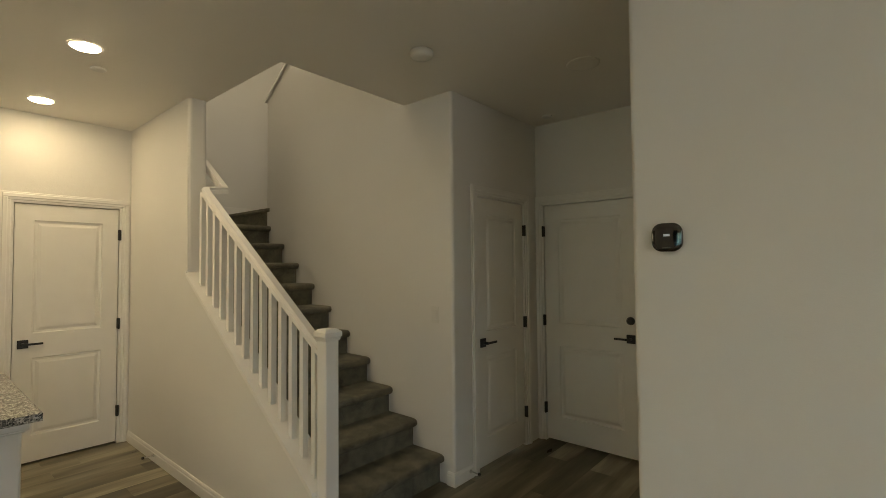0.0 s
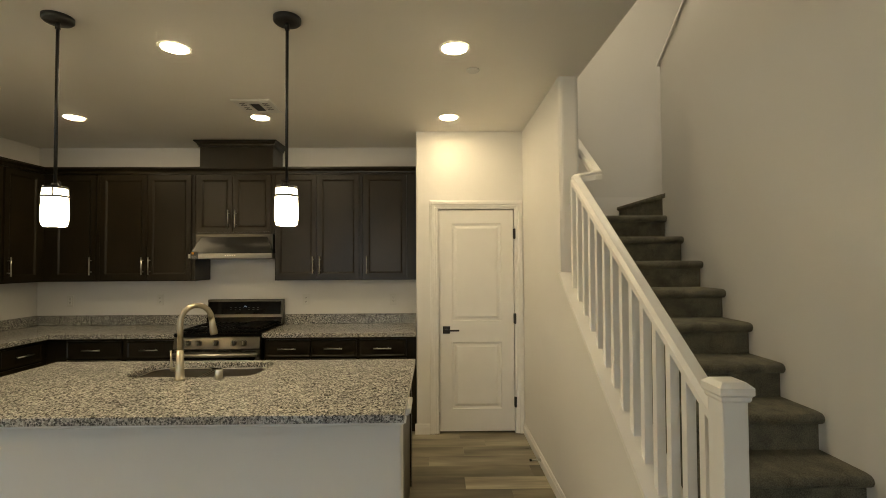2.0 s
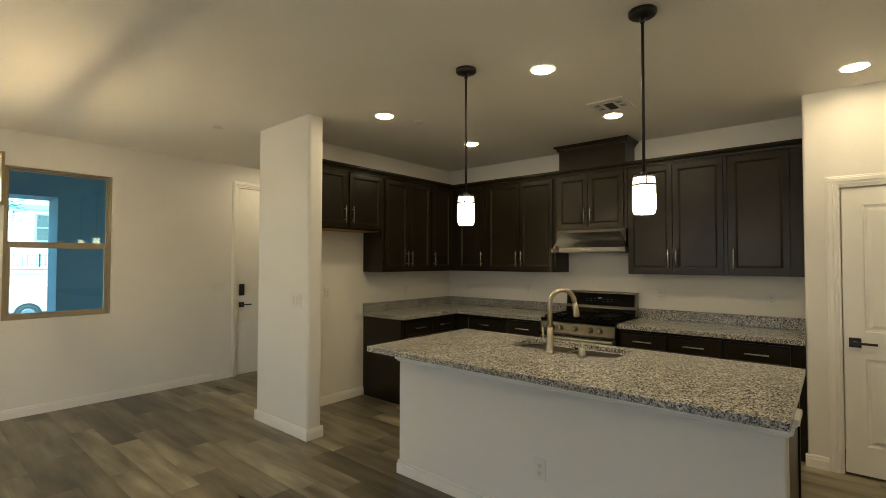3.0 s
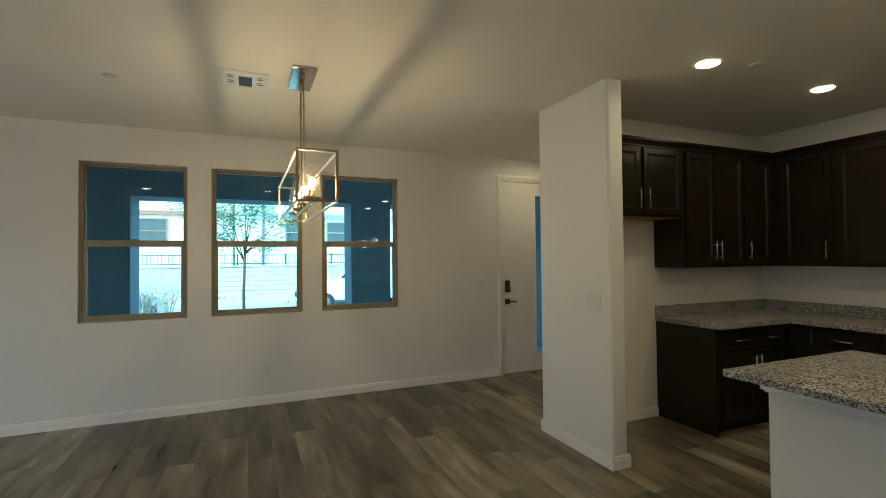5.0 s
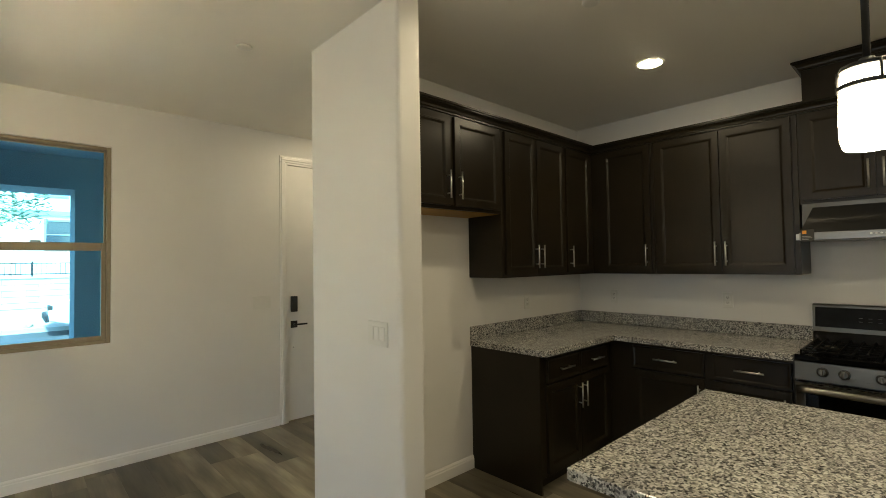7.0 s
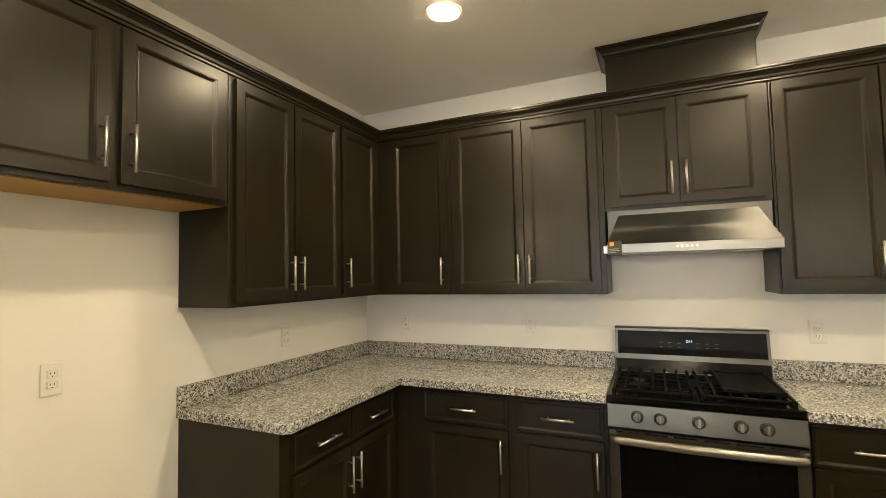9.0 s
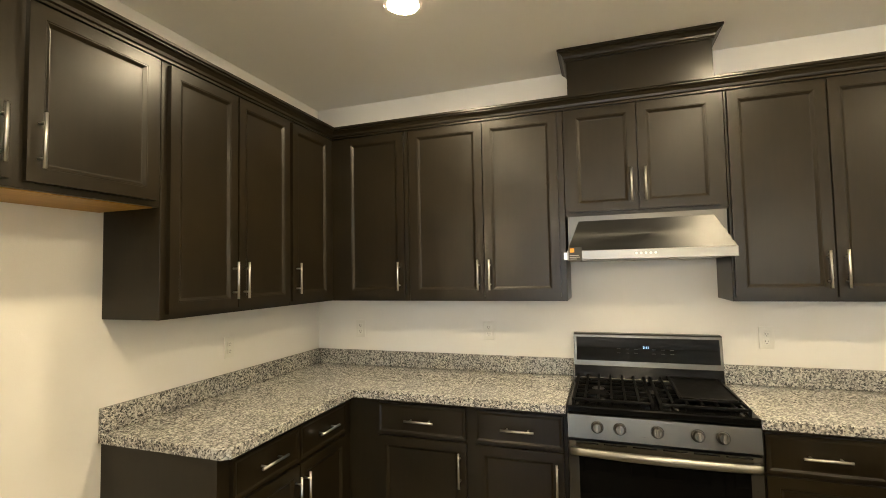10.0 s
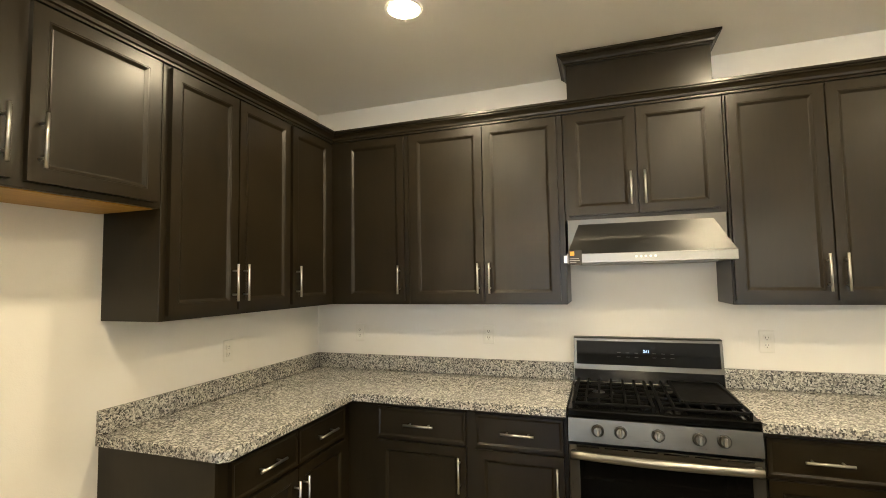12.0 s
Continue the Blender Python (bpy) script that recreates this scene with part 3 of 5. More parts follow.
# ---- windows ----
def window(name, a, b):
    z0, z1 = WZ
    y1, y0 = -5.318, -5.385
    w = thing(name, (a, -5.29, z0), "single-hung window with tan vinyl frame and clear panes", "window", "", "structure")
    f = 0.027
    mid = 1.645
    bm = mesh()
    for p in ((a, z0, a + f, z1), (b - f, z0, b, z1), (a + f, z0, b - f, z0 + f), (a + f, z1 - f * 0.8, b - f, z1)):
        box(bm, p[0], y0, p[1], p[2], y1, p[3], 0.003)
    fr = part("window_frame", bm, BRONZE, w)
    for lo, hi, y, s, nm in ((z0 + f, mid + 0.032, y1 - 0.010, 0.031, "lower_sash"), (mid - 0.018, z1 - f * 0.8, y1 - 0.040, 0.014, "upper_sash")):
        bm = mesh()
        x0, x1 = a + f, b - f
        top = 0.060 if nm == "lower_sash" else 0.014
        for p in ((x0, lo, x0 + s, hi), (x1 - s, lo, x1, hi), (x0 + s, lo, x1 - s, lo + s), (x0 + s, hi - top, x1 - s, hi)):
            box(bm, p[0], y - 0.026, p[1], p[2], y, p[3], 0.003)
        sash = part(nm, bm, BRONZE, w)
        ob = part("pane", box(mesh(), x0 + s * 0.6, y - 0.015, lo + s * 0.5, x1 - s * 0.6, y - 0.011, hi - top * 0.5), PANE, sash)
        ob.visible_shadow = False
    part("latch", box(mesh(), (a + b) / 2 - 0.03, y1 - 0.012, mid + 0.0325, (a + b) / 2 + 0.03, y1 + 0.006, mid + 0.044, 0.003), BRONZE, w)


for k, (a, b) in enumerate(WIN):
    window("window_%d" % (k + 1), a, b)

# ---- stairs ----
RUN, RISE, NOSE = 0.2600, 0.1935, -2.13
stairs = thing("staircase", (-2.1, 2.12, 0), "grey-carpeted staircase rising between white walls", "stairs")
for k in range(10):
    x, z = NOSE - RUN * k, RISE * (k + 1)
    back = x - RUN - 0.046 if k < 9 else -5.55
    pts = [(x - 0.044, z - RISE if k else 0.0), (x - 0.044, z - 0.060), (x - 0.020, z - 0.057), (x - 0.006, z - 0.046), (x, z - 0.030), (x - 0.005, z - 0.014), (x - 0.018, z - 0.004), (x - 0.045, z),
           (back, z), (back, z - RISE if k else 0.0)]
    bm = prism(mesh(), pts, 1, 1.60, 2.638)
    for f in bm.faces:
        f.smooth = abs(f.normal.y) < 0.5 and f.calc_area() < 0.025
    part("step" if k < 9 else "landing", bm, CARPET, stairs, "" if k else "carpeted step with a rounded nose")
pts = [(2.655, 1.935), (2.655, 2.083), (2.640, 2.085), (2.628, 2.10), (2.63, 2.12), (2.65, 2.129), (3.9, 2.129), (3.9, 1.935)]
bm = mesh()
lo, hi = [[bm.verts.new((x, y, z)) for y, z in pts] for x in (-5.55, -4.50)]
bm.faces.new(lo), bm.faces.new(hi[::-1])
for i in range(len(pts)):
    bm.faces.new((lo[i], hi[i], hi[(i + 1) % len(pts)], lo[(i + 1) % len(pts)]))
bmesh.ops.recalc_face_normals(bm, faces=bm.faces)
part("upper_landing", bm, CARPET, stairs)

rail = thing("stair_railing", (-2.085, 1.545, 0), "white painted wooden stair railing with square balusters", "railing")
NX, NY = -1.933, 1.530
bm = box(mesh(), NX - 0.0375, NY - 0.0375, 0, NX + 0.0375, NY + 0.0375, 1.15, 0.003)
newel = part("newel_post", bm, TRIM, rail)
bm = mesh()
prof = [(1.148, 0.040), (1.155, 0.0435), (1.163, 0.0440), (1.170, 0.0495), (1.190, 0.0495), (1.204, 0.034), (1.207, 0.020)]
rows = [[bm.verts.new((NX + sx * r, NY + sy * r, z)) for sx, sy in ((-1, -1), (1, -1), (1, 1), (-1, 1))] for z, r in prof]
for a, b in zip(rows, rows[1:]):
    for k in range(4):
        bm.faces.new((a[k], a[(k + 1) % 4], b[(k + 1) % 4], b[k]))
bm.faces.new(rows[-1])
bm.faces.new(rows[0][::-1])
part("newel_cap", bm, TRIM, newel, "moulded square cap")


def rail_z(x):
    return 1.683 - 0.683 * (x + 2.8)


def sloped(bm, x0, x1, y0, y1, fz, lo, hi):
    return prism(bm, [(x0, fz(x0) + lo), (x1, fz(x1) + lo), (x1, fz(x1) + hi), (x0, fz(x0) + hi)], 1, y0, y1)


part("skirt_board", sloped(mesh(), -3.525, -1.967, 1.466, 1.476, skirt_z, -0.024, -0.0045), TRIM, rail, "white sloping skirt board")
part("skirt_board", sloped(mesh(), -3.525, -1.967, 1.60, 1.612, skirt_z, -0.024, -0.0045), TRIM, rail)
part("sloping_cap", sloped(mesh(), -3.525, -1.967, 1.460, 1.616, skirt_z, -0.004, 0.014), TRIM, rail, "white cap board on the knee wall")
bm = mesh()
y = 1.528
sec = [(-0.026, -0.055), (0.026, -0.055), (0.026, -0.030), (0.021, -0.022), (0.028, -0.011), (0.019, 0.0), (-0.019, 0.0), (-0.028, -0.011), (-0.021, -0.022), (-0.026, -0.030)]


def sweep(bm, pts):
    last = None
    for i, (px, py, pz, dx, dy) in enumerate(pts):
        cur = [bm.verts.new((px + dx * s, py + dy * s, pz + t)) for s, t in sec]
        if last:
            for k in range(len(sec)):
                bm.faces.new((last[k], last[(k + 1) % len(sec)], cur[(k + 1) % len(sec)], cur[k]))
        else:
            bm.faces.new(cur)
        last = cur
    bm.faces.new(last[::-1])
    bmesh.ops.recalc_face_normals(bm, faces=bm.faces)


sweep(bm, [(-1.966, y, rail_z(-1.966), 0, 1), (-3.36, y, rail_z(-3.36), 0.25, 1), (-3.395, y + 0.02, rail_z(-3.385), 0.8, 0.6), (-3.375, 1.635, 2.095, 0.8, 0.55),
           (-3.365, 1.662, 2.095, 0.5, 0.9), (-3.39, 1.668, 2.110, 0.1, 1), (-4.5, 1.668, 2.110 + 0.72 * 1.11, 0, 1)])
part("handrail", bm, TRIM, rail, "white moulded handrail")
for k in range(14):
    x = -2.035 - 0.105 * k
    s = 0.0160
    bm = mesh()
    bot, top = [skirt_z, 0.0135], [rail_z, -0.054]
    vs = [[bm.verts.new((x + a, y + b, f(x + a) + d)) for a, b in ((-s, -s), (s, -s), (s, s), (-s, s))] for f, d in (bot, top)]
    for i in range(4):
        bm.faces.new((vs[0][i], vs[0][(i + 1) % 4], vs[1][(i + 1) % 4], vs[1][i]))
    bm.faces.new(vs[0][::-1]), bm.faces.new(vs[1])
    part("baluster", bm, TRIM, rail)

# ---- kitchen cabinets ----
CAB = [(0.034, 0.0), (0.036, -0.0015), (0.039, -0.0015), (0.050, -0.0100), (0.053, -0.0105)]


def pull(parent, c, along, n, L):
    c, a, n = Vector(c), Vector(along), Vector(n)
    bm = rod(mesh(), c - a * L / 2 + n * 0.032, c + a * L / 2 + n * 0.032, 0.0058, 10)
    for s in (-0.32, 0.32):
        rod(bm, c + a * L * s, c + a * L * s + n * 0.032, 0.0045, 8)
    part("handle", bm, NICKEL, parent, "brushed nickel bar pull")


def front(parent, o, u, n, W, Hh, handle=None, drawer=False):
    """A door or drawer front at o (lower corner on the cabinet's face). handle: 'left', 'right' or 'mid'."""
    o, u, n = Vector(o), Vector(u), Vector(n)
    bm = mesh()
    if drawer:
        slab(bm, o, u, n, W, Hh, 0.020, [0, 0.009, W - 0.009, W], [0, 0.009, Hh - 0.009, Hh], [(1, 1)], [(0.010, -0.0035), (0.014, -0.0035)], 0.006)
    else:
        slab(bm, o, u, n, W, Hh, 0.020, [0, 0.009, W - 0.009, W], [0, 0.009, Hh - 0.009, Hh], [(1, 1)], CAB, 0.006)
    d = part("drawer_front" if drawer else "cabinet_door", bm, CABINET, parent)
    f = o + n * 0.021
    up = Vector((0, 0, 1))
    if handle == "mid":
        pull(d, f + u * W / 2 + up * Hh / 2, u, n, 0.16)
    elif handle:
        a = 0.030 if handle.startswith("left") else W - 0.030
        zc = 0.125 if not handle.endswith("top") else Hh - 0.125
        pull(d, f + u * a + up * zc, (0, 0, 1), n, 0.17)
    return d


def wall_cabinet(o, u, n, W, z0, z1, doors, label, depth=0.315, wood=False):
    """o: the end on the wall; doors: (start, width, handle side)."""
    o, u, n = Vector((*o, 0)), Vector((*u, 0)), Vector((*n, 0))
    c = thing("wall_cabinet", o + Vector((0, 0, z0)), label, "cabinet", "kitchen wall cabinets")
    p, q = o + u * 0.0005, o + u * (W - 0.0005) + n * depth
    bm = box(mesh(), p.x, p.y, z0, q.x, q.y, z1, 0.0015)
    part("body", bm, CABINET, c)
    if wood:
        p, q = o + u * 0.016 + n * 0.002, o + u * (W - 0.016) + n * (depth - 0.02)
        part("underside", box(mesh(), p.x, p.y, z0 - 0.004, q.x, q.y, z0 - 0.0005), MAPLE, c, "unfinished maple underside")
    for a, w, side in doors:
        front(c, o + u * a + n * depth + Vector((0, 0, z0 + 0.022)), u, n, w, z1 - z0 - 0.045, side)
    return c


UZ0, UZ1 = 1.375, 2.415
ux, uy = (1, 0), (0, 1)
wall_cabinet((-3.865, -3.40), ux, uy, 1.034, 1.815, UZ1, [(0.026, 0.430, "right"), (0.494, 0.460, "left")], "espresso wall cabinet above the empty fridge space, two doors", wood=True)
wall_cabinet((-4.657, -3.40), ux, uy, 0.790, UZ0, UZ1, [(0.017, 0.376, "right"), (0.401, 0.361, "left")], "tall espresso wall cabinet with two doors")
wall_cabinet((-5.085, -3.40), ux, uy, 0.427, UZ0, UZ1, [(0.055, 0.366, "right")], "espresso corner wall cabinet with one door")
wall_cabinet((-5.40, -3.085), uy, ux, 0.533, UZ0, UZ1, [(0.108, 0.400, "right")], "espresso corner wall cabinet with one door")
wall_cabinet((-5.40, -2.551), uy, ux, 0.911, UZ0, UZ1, [(0.020, 0.441, "right"), (0.467, 0.412, "left")], "tall espresso wall cabinet with two doors")
wall_cabinet((-5.40, -1.639), uy, ux, 0.764, 1.822, UZ1, [(0.026, 0.337, "right"), (0.369, 0.360, "left")], "short espresso wall cabinet above the range hood")
wall_cabinet((-5.40, -0.874), uy, ux, 0.842, UZ0, UZ1, [(0.011, 0.394, "right"), (0.412, 0.400, "left")], "tall espresso wall cabinet with two doors")
wall_cabinet((-5.40, -0.031), uy, ux, 0.530, UZ0, UZ1, [(0.016, 0.415, "left")], "tall espresso wall cabinet with one door beside the pantry")
# corner filler between the two runs
solid("cabinet_filler", box(mesh(), -5.40, -3.40, UZ0, -5.0855, -3.0855, UZ1), CABINET, "espresso filler in the corner of the wall cabinets", "cabinet")


def crown(name, pts, z0, label, h=0.064, out=0.052):
    """Cornice along the open line pts (x, y), its face to the line's left side."""
    prof = [(0, 0)] + [(d * out, z * h) for d, z in ((0.22, 0), (0.22, 0.15), (0.36, 0.21), (0.40, 0.40), (0.62, 0.62), (0.82, 0.70), (0.82, 0.78), (1, 0.82), (1, 1))] + [(-0.02, h), (-0.02, 0)]
    P = [Vector(p) for p in pts]
    bm = mesh()
    last = None
    for i, p in enumerate(P):
        d0 = (P[i] - P[i - 1]).normalized() if i else (P[1] - P[0]).normalized()
        d1 = (P[i + 1] - P[i]).normalized() if i < len(P) - 1 else d0
        n0, n1 = Vector((-d0.y, d0.x)), Vector((-d1.y, d1.x))
        m = (n0 + n1)
        m = m / m.dot(n0)
        cur = [bm.verts.new((p.x + m.x * d, p.y + m.y * d, z0 + z)) for d, z in prof]
        if last:
            for k in range(len(prof)):
                bm.faces.new((last[k], last[(k + 1) % len(prof)], cur[(k + 1) % len(prof)], cur[k]))
        else:
            bm.faces.new(cur)
        last = cur
    bm.faces.new(last[::-1])
    bmesh.ops.recalc_face_normals(bm, faces=bm.faces)
    return solid(name, bm, CABINET, label, "moulding")


FY, FX = -3.40 + 0.317, -5.40 + 0.317
crown("crown_moulding", [(FX, 0.499), (FX, FY), (-2.831, FY)], UZ1 - 0.012, "espresso crown moulding along the wall cabinets")
chase = thing("vent_chase", (-5.24, -1.257, 2.42), "espresso boxed vent chase above the hood cabinet", "cabinet")
bm = box(mesh(), -5.40, -1.61, UZ1 + 0.001, -5.105, -0.905, H - 0.004, 0.0015)
part("body", bm, CABINET, chase)
ob = crown("moulding", [(-5.398, -0.905), (-5.105, -0.905), (-5.105, -1.61), (-5.398, -1.61)], H - 0.062, "", 0.058, 0.046)
ob.parent = chase
ob.matrix_parent_inverse = Matrix.Translation(-Vector(chase.location))
del ob["category"]


def base_cabinet(o, u, n, W, fronts, label, depth=0.595, end=None, top=0.878):
    """fronts: (start, width, 'drawer' or the door's handle side, bottom, height)."""
    o, u, n = Vector((*o, 0)), Vector((*u, 0)), Vector((*n, 0))
    c = thing("base_cabinet", o, label, "cabinet", "kitchen base cabinets")
    p, q = o + u * 0.0005, o + u * (W - 0.0005) + n * depth
    part("body", box(mesh(), p.x, p.y, 0.10, q.x, q.y, top, 0.0015), CABINET, c)
    p, q = o + u * 0.0005, o + u * (W - 0.0005) + n * (depth - 0.07)
    part("toe_kick", box(mesh(), p.x, p.y, 0.0, q.x, q.y, 0.0995), CABINET, c)
    if end is not None:
        a = (W - 0.0005, W + 0.016) if end else (-0.016, 0.0005)
        p, q = o + u * a[0], o + u * a[1] + n * (depth + 0.002)
        part("end_panel", box(mesh(), p.x, p.y, 0.0, q.x, q.y, top - 0.001, 0.001), CABINET, c)
    for a, w, side, z, h in fronts:
        front(c, o + u * a + n * depth + Vector((0, 0, z)), u, n, w, h, "mid" if side == "drawer" else side, side == "drawer")
    return c


DZ, DH, BZ, BH = 0.699, 0.155, 0.125, 0.558
base_cabinet((-4.805, -3.40), ux, uy, 0.915, [(0.067, 0.398, "drawer", DZ, DH), (0.471, 0.398, "drawer", DZ, DH), (0.067, 0.398, "right_top", BZ, BH), (0.471, 0.398, "left_top", BZ, BH)],
             "espresso base cabinet with two drawers beside the fridge space", end=True)
base_cabinet((-5.40, -2.805), uy, ux, 1.165, [(0.185, 0.485, "drawer", DZ, DH), (0.72, 0.425, "drawer", DZ, DH), (0.185, 0.485, "right_top", BZ, BH), (0.72, 0.425, "right_top", BZ, BH)],
             "espresso base cabinet with two drawers between corner and range")
base_cabinet((-5.40, -0.868), uy, ux, 0.84, [(0.016, 0.40, "drawer", DZ, DH), (0.426, 0.40, "drawer", DZ, DH), (0.016, 0.40, "right_top", BZ, BH), (0.426, 0.40, "left_top", BZ, BH)],
             "espresso base cabinet with two drawers beside the range")
base_cabinet((-5.40, -0.028), uy, ux, 0.527, [(0.016, 0.42, "drawer", DZ, DH), (0.016, 0.42, "left_top", BZ, BH)], "espresso base cabinet with one drawer beside the pantry")
solid("cabinet_filler", box(mesh(), -5.40, -3.40, 0, -4.8055, -2.8055, 0.878), CABINET, "espresso filler in the corner of the base cabinets", "cabinet")

TOP0, TOP1 = 0.880, 0.920


def worktop(outline, z0, z1):
    bm = mesh()
    prism(bm, outline, 2, z0, z1)
    es = [e for e in bm.edges if abs(e.verts[0].co.z - z1) < 1e-5 and abs(e.verts[1].co.z - z1) < 1e-5]
    bmesh.ops.bevel(bm, geom=es, offset=0.004, segments=2, profile=0.5, affect="EDGES")
    return bm


ct = thing("corner_worktop", (-4.9, -2.9, TOP0), "speckled grey granite L-shaped worktop with upstand", "worktop")
bm = worktop([(-5.40, -3.40), (-3.862, -3.40), (-3.862, -2.775), (-3.887, -2.75), (-4.75, -2.75), (-4.75, -1.641), (-5.40, -1.641)], TOP0, TOP1)
part("top", bm, GRANITE, ct)
part("upstand", box(mesh(), -5.379, -3.40, TOP1, -3.862, -3.379, 1.018, 0.002), GRANITE, ct)
part("upstand", box(mesh(), -5.40, -3.40, TOP1, -5.379, -1.641, 1.018, 0.002), GRANITE, ct)
ct = thing("straight_worktop", (-5.1, -0.2, TOP0), "speckled grey granite worktop between range and pantry", "worktop")
part("top", worktop([(-5.40, -0.870), (-4.75, -0.870), (-4.75, 0.499), (-5.40, 0.499)], TOP0, TOP1), GRANITE, ct)
part("upstand", box(mesh(), -5.40, -0.870, TOP1, -5.379, 0.499, 1.018, 0.002), GRANITE, ct)
part("upstand", box(mesh(), -5.379, 0.478, TOP1, -4.79, 0.499, 1.018, 0.002), GRANITE, ct)

# ---- range ----
ry0, ry1 = -1.633, -0.877
rng = thing("gas_range", (-5.05, -1.255, 0), "stainless steel gas range with black cooktop and griddle", "range")
bm = box(mesh(), -5.395, ry0, 0.03, -4.760, ry1, 0.895)
part("body", bm, SHADESTEEL, rng)
bm = prism(mesh(), [(-4.738, 0.8945), (-4.729, 0.889), (-4.715, 0.79), (-4.76, 0.785), (-4.76, 0.8945)], 1, ry0 + 0.001, ry1 - 0.001)
panel = part("control_panel", bm, STEEL, rng, "sloping stainless control panel")
for yk in (-1.506, -1.412, -1.262, -1.107, -1.016):
    nx = Vector((0.99, 0, 0.14)).normalized()
    c = Vector((-4.7215, yk, 0.842))
    bm = lathe(mesh(), c, nx, [(0.004, 0.0225), (0.010, 0.0215), (0.026, 0.0195), (0.029, 0.0165)], 20)
    k = part("knob", bm, STEEL, rng, "round stainless knob")
    part("ring", lathe(mesh(), c, nx, [(0, 0.027), (0.003, 0.0268), (0.005, 0.0225)], 20), BLACK, k, "black knob surround")
    a, b = c + nx * 0.027 + Vector((0, -0.0055, -0.017)), c + nx * 0.040 + Vector((0, 0.0055, 0.017))
    part("grip", box(mesh(), *a, *b, 0.003, 2), LITSTEEL, k, "bright grip bar")
bm = mesh()
prism(bm, [(ry0 + 0.002, 0.20), (ry1 - 0.002, 0.20), (ry1 - 0.002, 0.775), (ry0 + 0.002, 0.775)], 0, -4.76, -4.722)
ff = [f for f in bm.faces if f.normal.x > 0.9]
bmesh.ops.inset_region(bm, faces=ff, thickness=0.054, depth=0.0)
bmesh.ops.translate(bm, verts=ff[0].verts, vec=(-0.006, 0, 0))
dr = part("oven_door", bm, STEEL, rng)
part("oven_window", box(mesh(), -4.7275, ry0 + 0.046, 0.248, -4.7205, ry1 - 0.046, 0.728, 0.001), BLACKGLASS, dr, "black oven glass")
bm = mesh()
last = None
for k in range(17):
    f = k / 16
    out = 0.020 * (1 - (2 * f - 1) ** 2)
    cur = [bm.verts.new((x + out, ry0 + 0.012 + (ry1 - ry0 - 0.024) * f, z)) for x, z in ((-4.690, 0.722), (-4.681, 0.728), (-4.678, 0.742), (-4.682, 0.756), (-4.692, 0.760), (-4.700, 0.742))]
    if last:
        for i in range(6):
            bm.faces.new((last[i], last[(i + 1) % 6], cur[(i + 1) % 6], cur[i])).smooth = True
    else:
        bm.faces.new(cur)
    last = cur
bm.faces.new(last[::-1])
for yy in (ry0 + 0.024, ry1 - 0.024):
    box(bm, -4.722, yy - 0.011, 0.730, -4.69, yy + 0.011, 0.753)
bmesh.ops.recalc_face_normals(bm, faces=bm.faces)
part("oven_handle", bm, LITSTEEL, dr, "bowed stainless bar handle")
for k in range(6):
    yy = ry0 + 0.035 + 0.118 * k
    part("vent_slot", box(mesh(), -4.7225, yy, 0.7655, -4.7212, yy + 0.095, 0.7705), ENAMEL, dr, "dark vent slot")
part("drawer", box(mesh(), -4.76, ry0 + 0.002, 0.05, -4.724, ry1 - 0.002, 0.192, 0.003), SHADESTEEL, rng, "stainless storage drawer")
bm = box(mesh(), -5.39, ry0, 0.8955, -4.726, ry1, 0.928, 0.006, 2)
part("cooktop", bm, ENAMEL, rng, "glossy black cooktop")
for cx, cy, r in ((-5.2, -1.50, 0.04), (-4.92, -1.50, 0.05), (-5.06, -1.255, 0.045), (-5.2, -1.02, 0.04), (-4.92, -1.02, 0.045)):
    part("burner", lathe(mesh(), (cx, cy, 0.928), (0, 0, 1), [(0, r + 0.012), (0.008, r + 0.010), (0.010, r), (0.018, r), (0.020, r - 0.008)], 18), IRON, rng, "black burner cap")
part("burner_ring", lathe(mesh(), (-4.99, -1.50, 0.9485), (0, 0, 1), [(0, 0.03), (0.003, 0.028)], 16), STEEL, rng, "bright burner cap")
for gy0, gy1 in ((-1.615, -1.265), (-1.245, -0.895)):
    bm = mesh()
    z0, z1 = 0.938, 0.950
    for yy in (gy0, gy1 - 0.014):
        box(bm, -5.32, yy, z0, -4.775, yy + 0.014, z1, 0.002)
    for xx in (-5.32, -5.055, -4.789):
        box(bm, xx, gy0 + 0.0145, z0, xx + 0.014, gy1 - 0.0145, z1 - 0.0005, 0.002)
    for j in range(1, 6):
        yy = gy0 + (gy1 - gy0) * j / 6
        box(bm, -5.305, yy - 0.005, z0 + 0.001, -4.79, yy + 0.005, z1 + 0.002)
    for xx in (-5.21, -5.14, -4.96, -4.88):
        box(bm, xx, gy0 + 0.015, z0 + 0.002, xx + 0.010, gy1 - 0.015, z1 - 0.001)
    for xx in (-5.313, -4.782):
        for yy in (gy0 + 0.007, gy1 - 0.007):
            box(bm, xx - 0.006, yy - 0.006, 0.928, xx + 0.006, yy + 0.006, z0 + 0.001)
    part("grate", bm, IRON, rng, "cast iron grate")
bm = box(mesh(), -5.27, -1.155, 0.9535, -4.84, -0.915, 0.960, 0.002)
for y0, y1, x0, x1 in ((-1.155, -1.143, -5.27, -4.84), (-0.927, -0.915, -5.27, -4.84), (-1.143, -0.927, -5.27, -5.258), (-1.143, -0.927, -4.852, -4.84)):
    box(bm, x0, y0, 0.9605, x1, y1, 0.968, 0.003)
part("griddle", bm, IRON, rng, "black cast iron griddle plate")
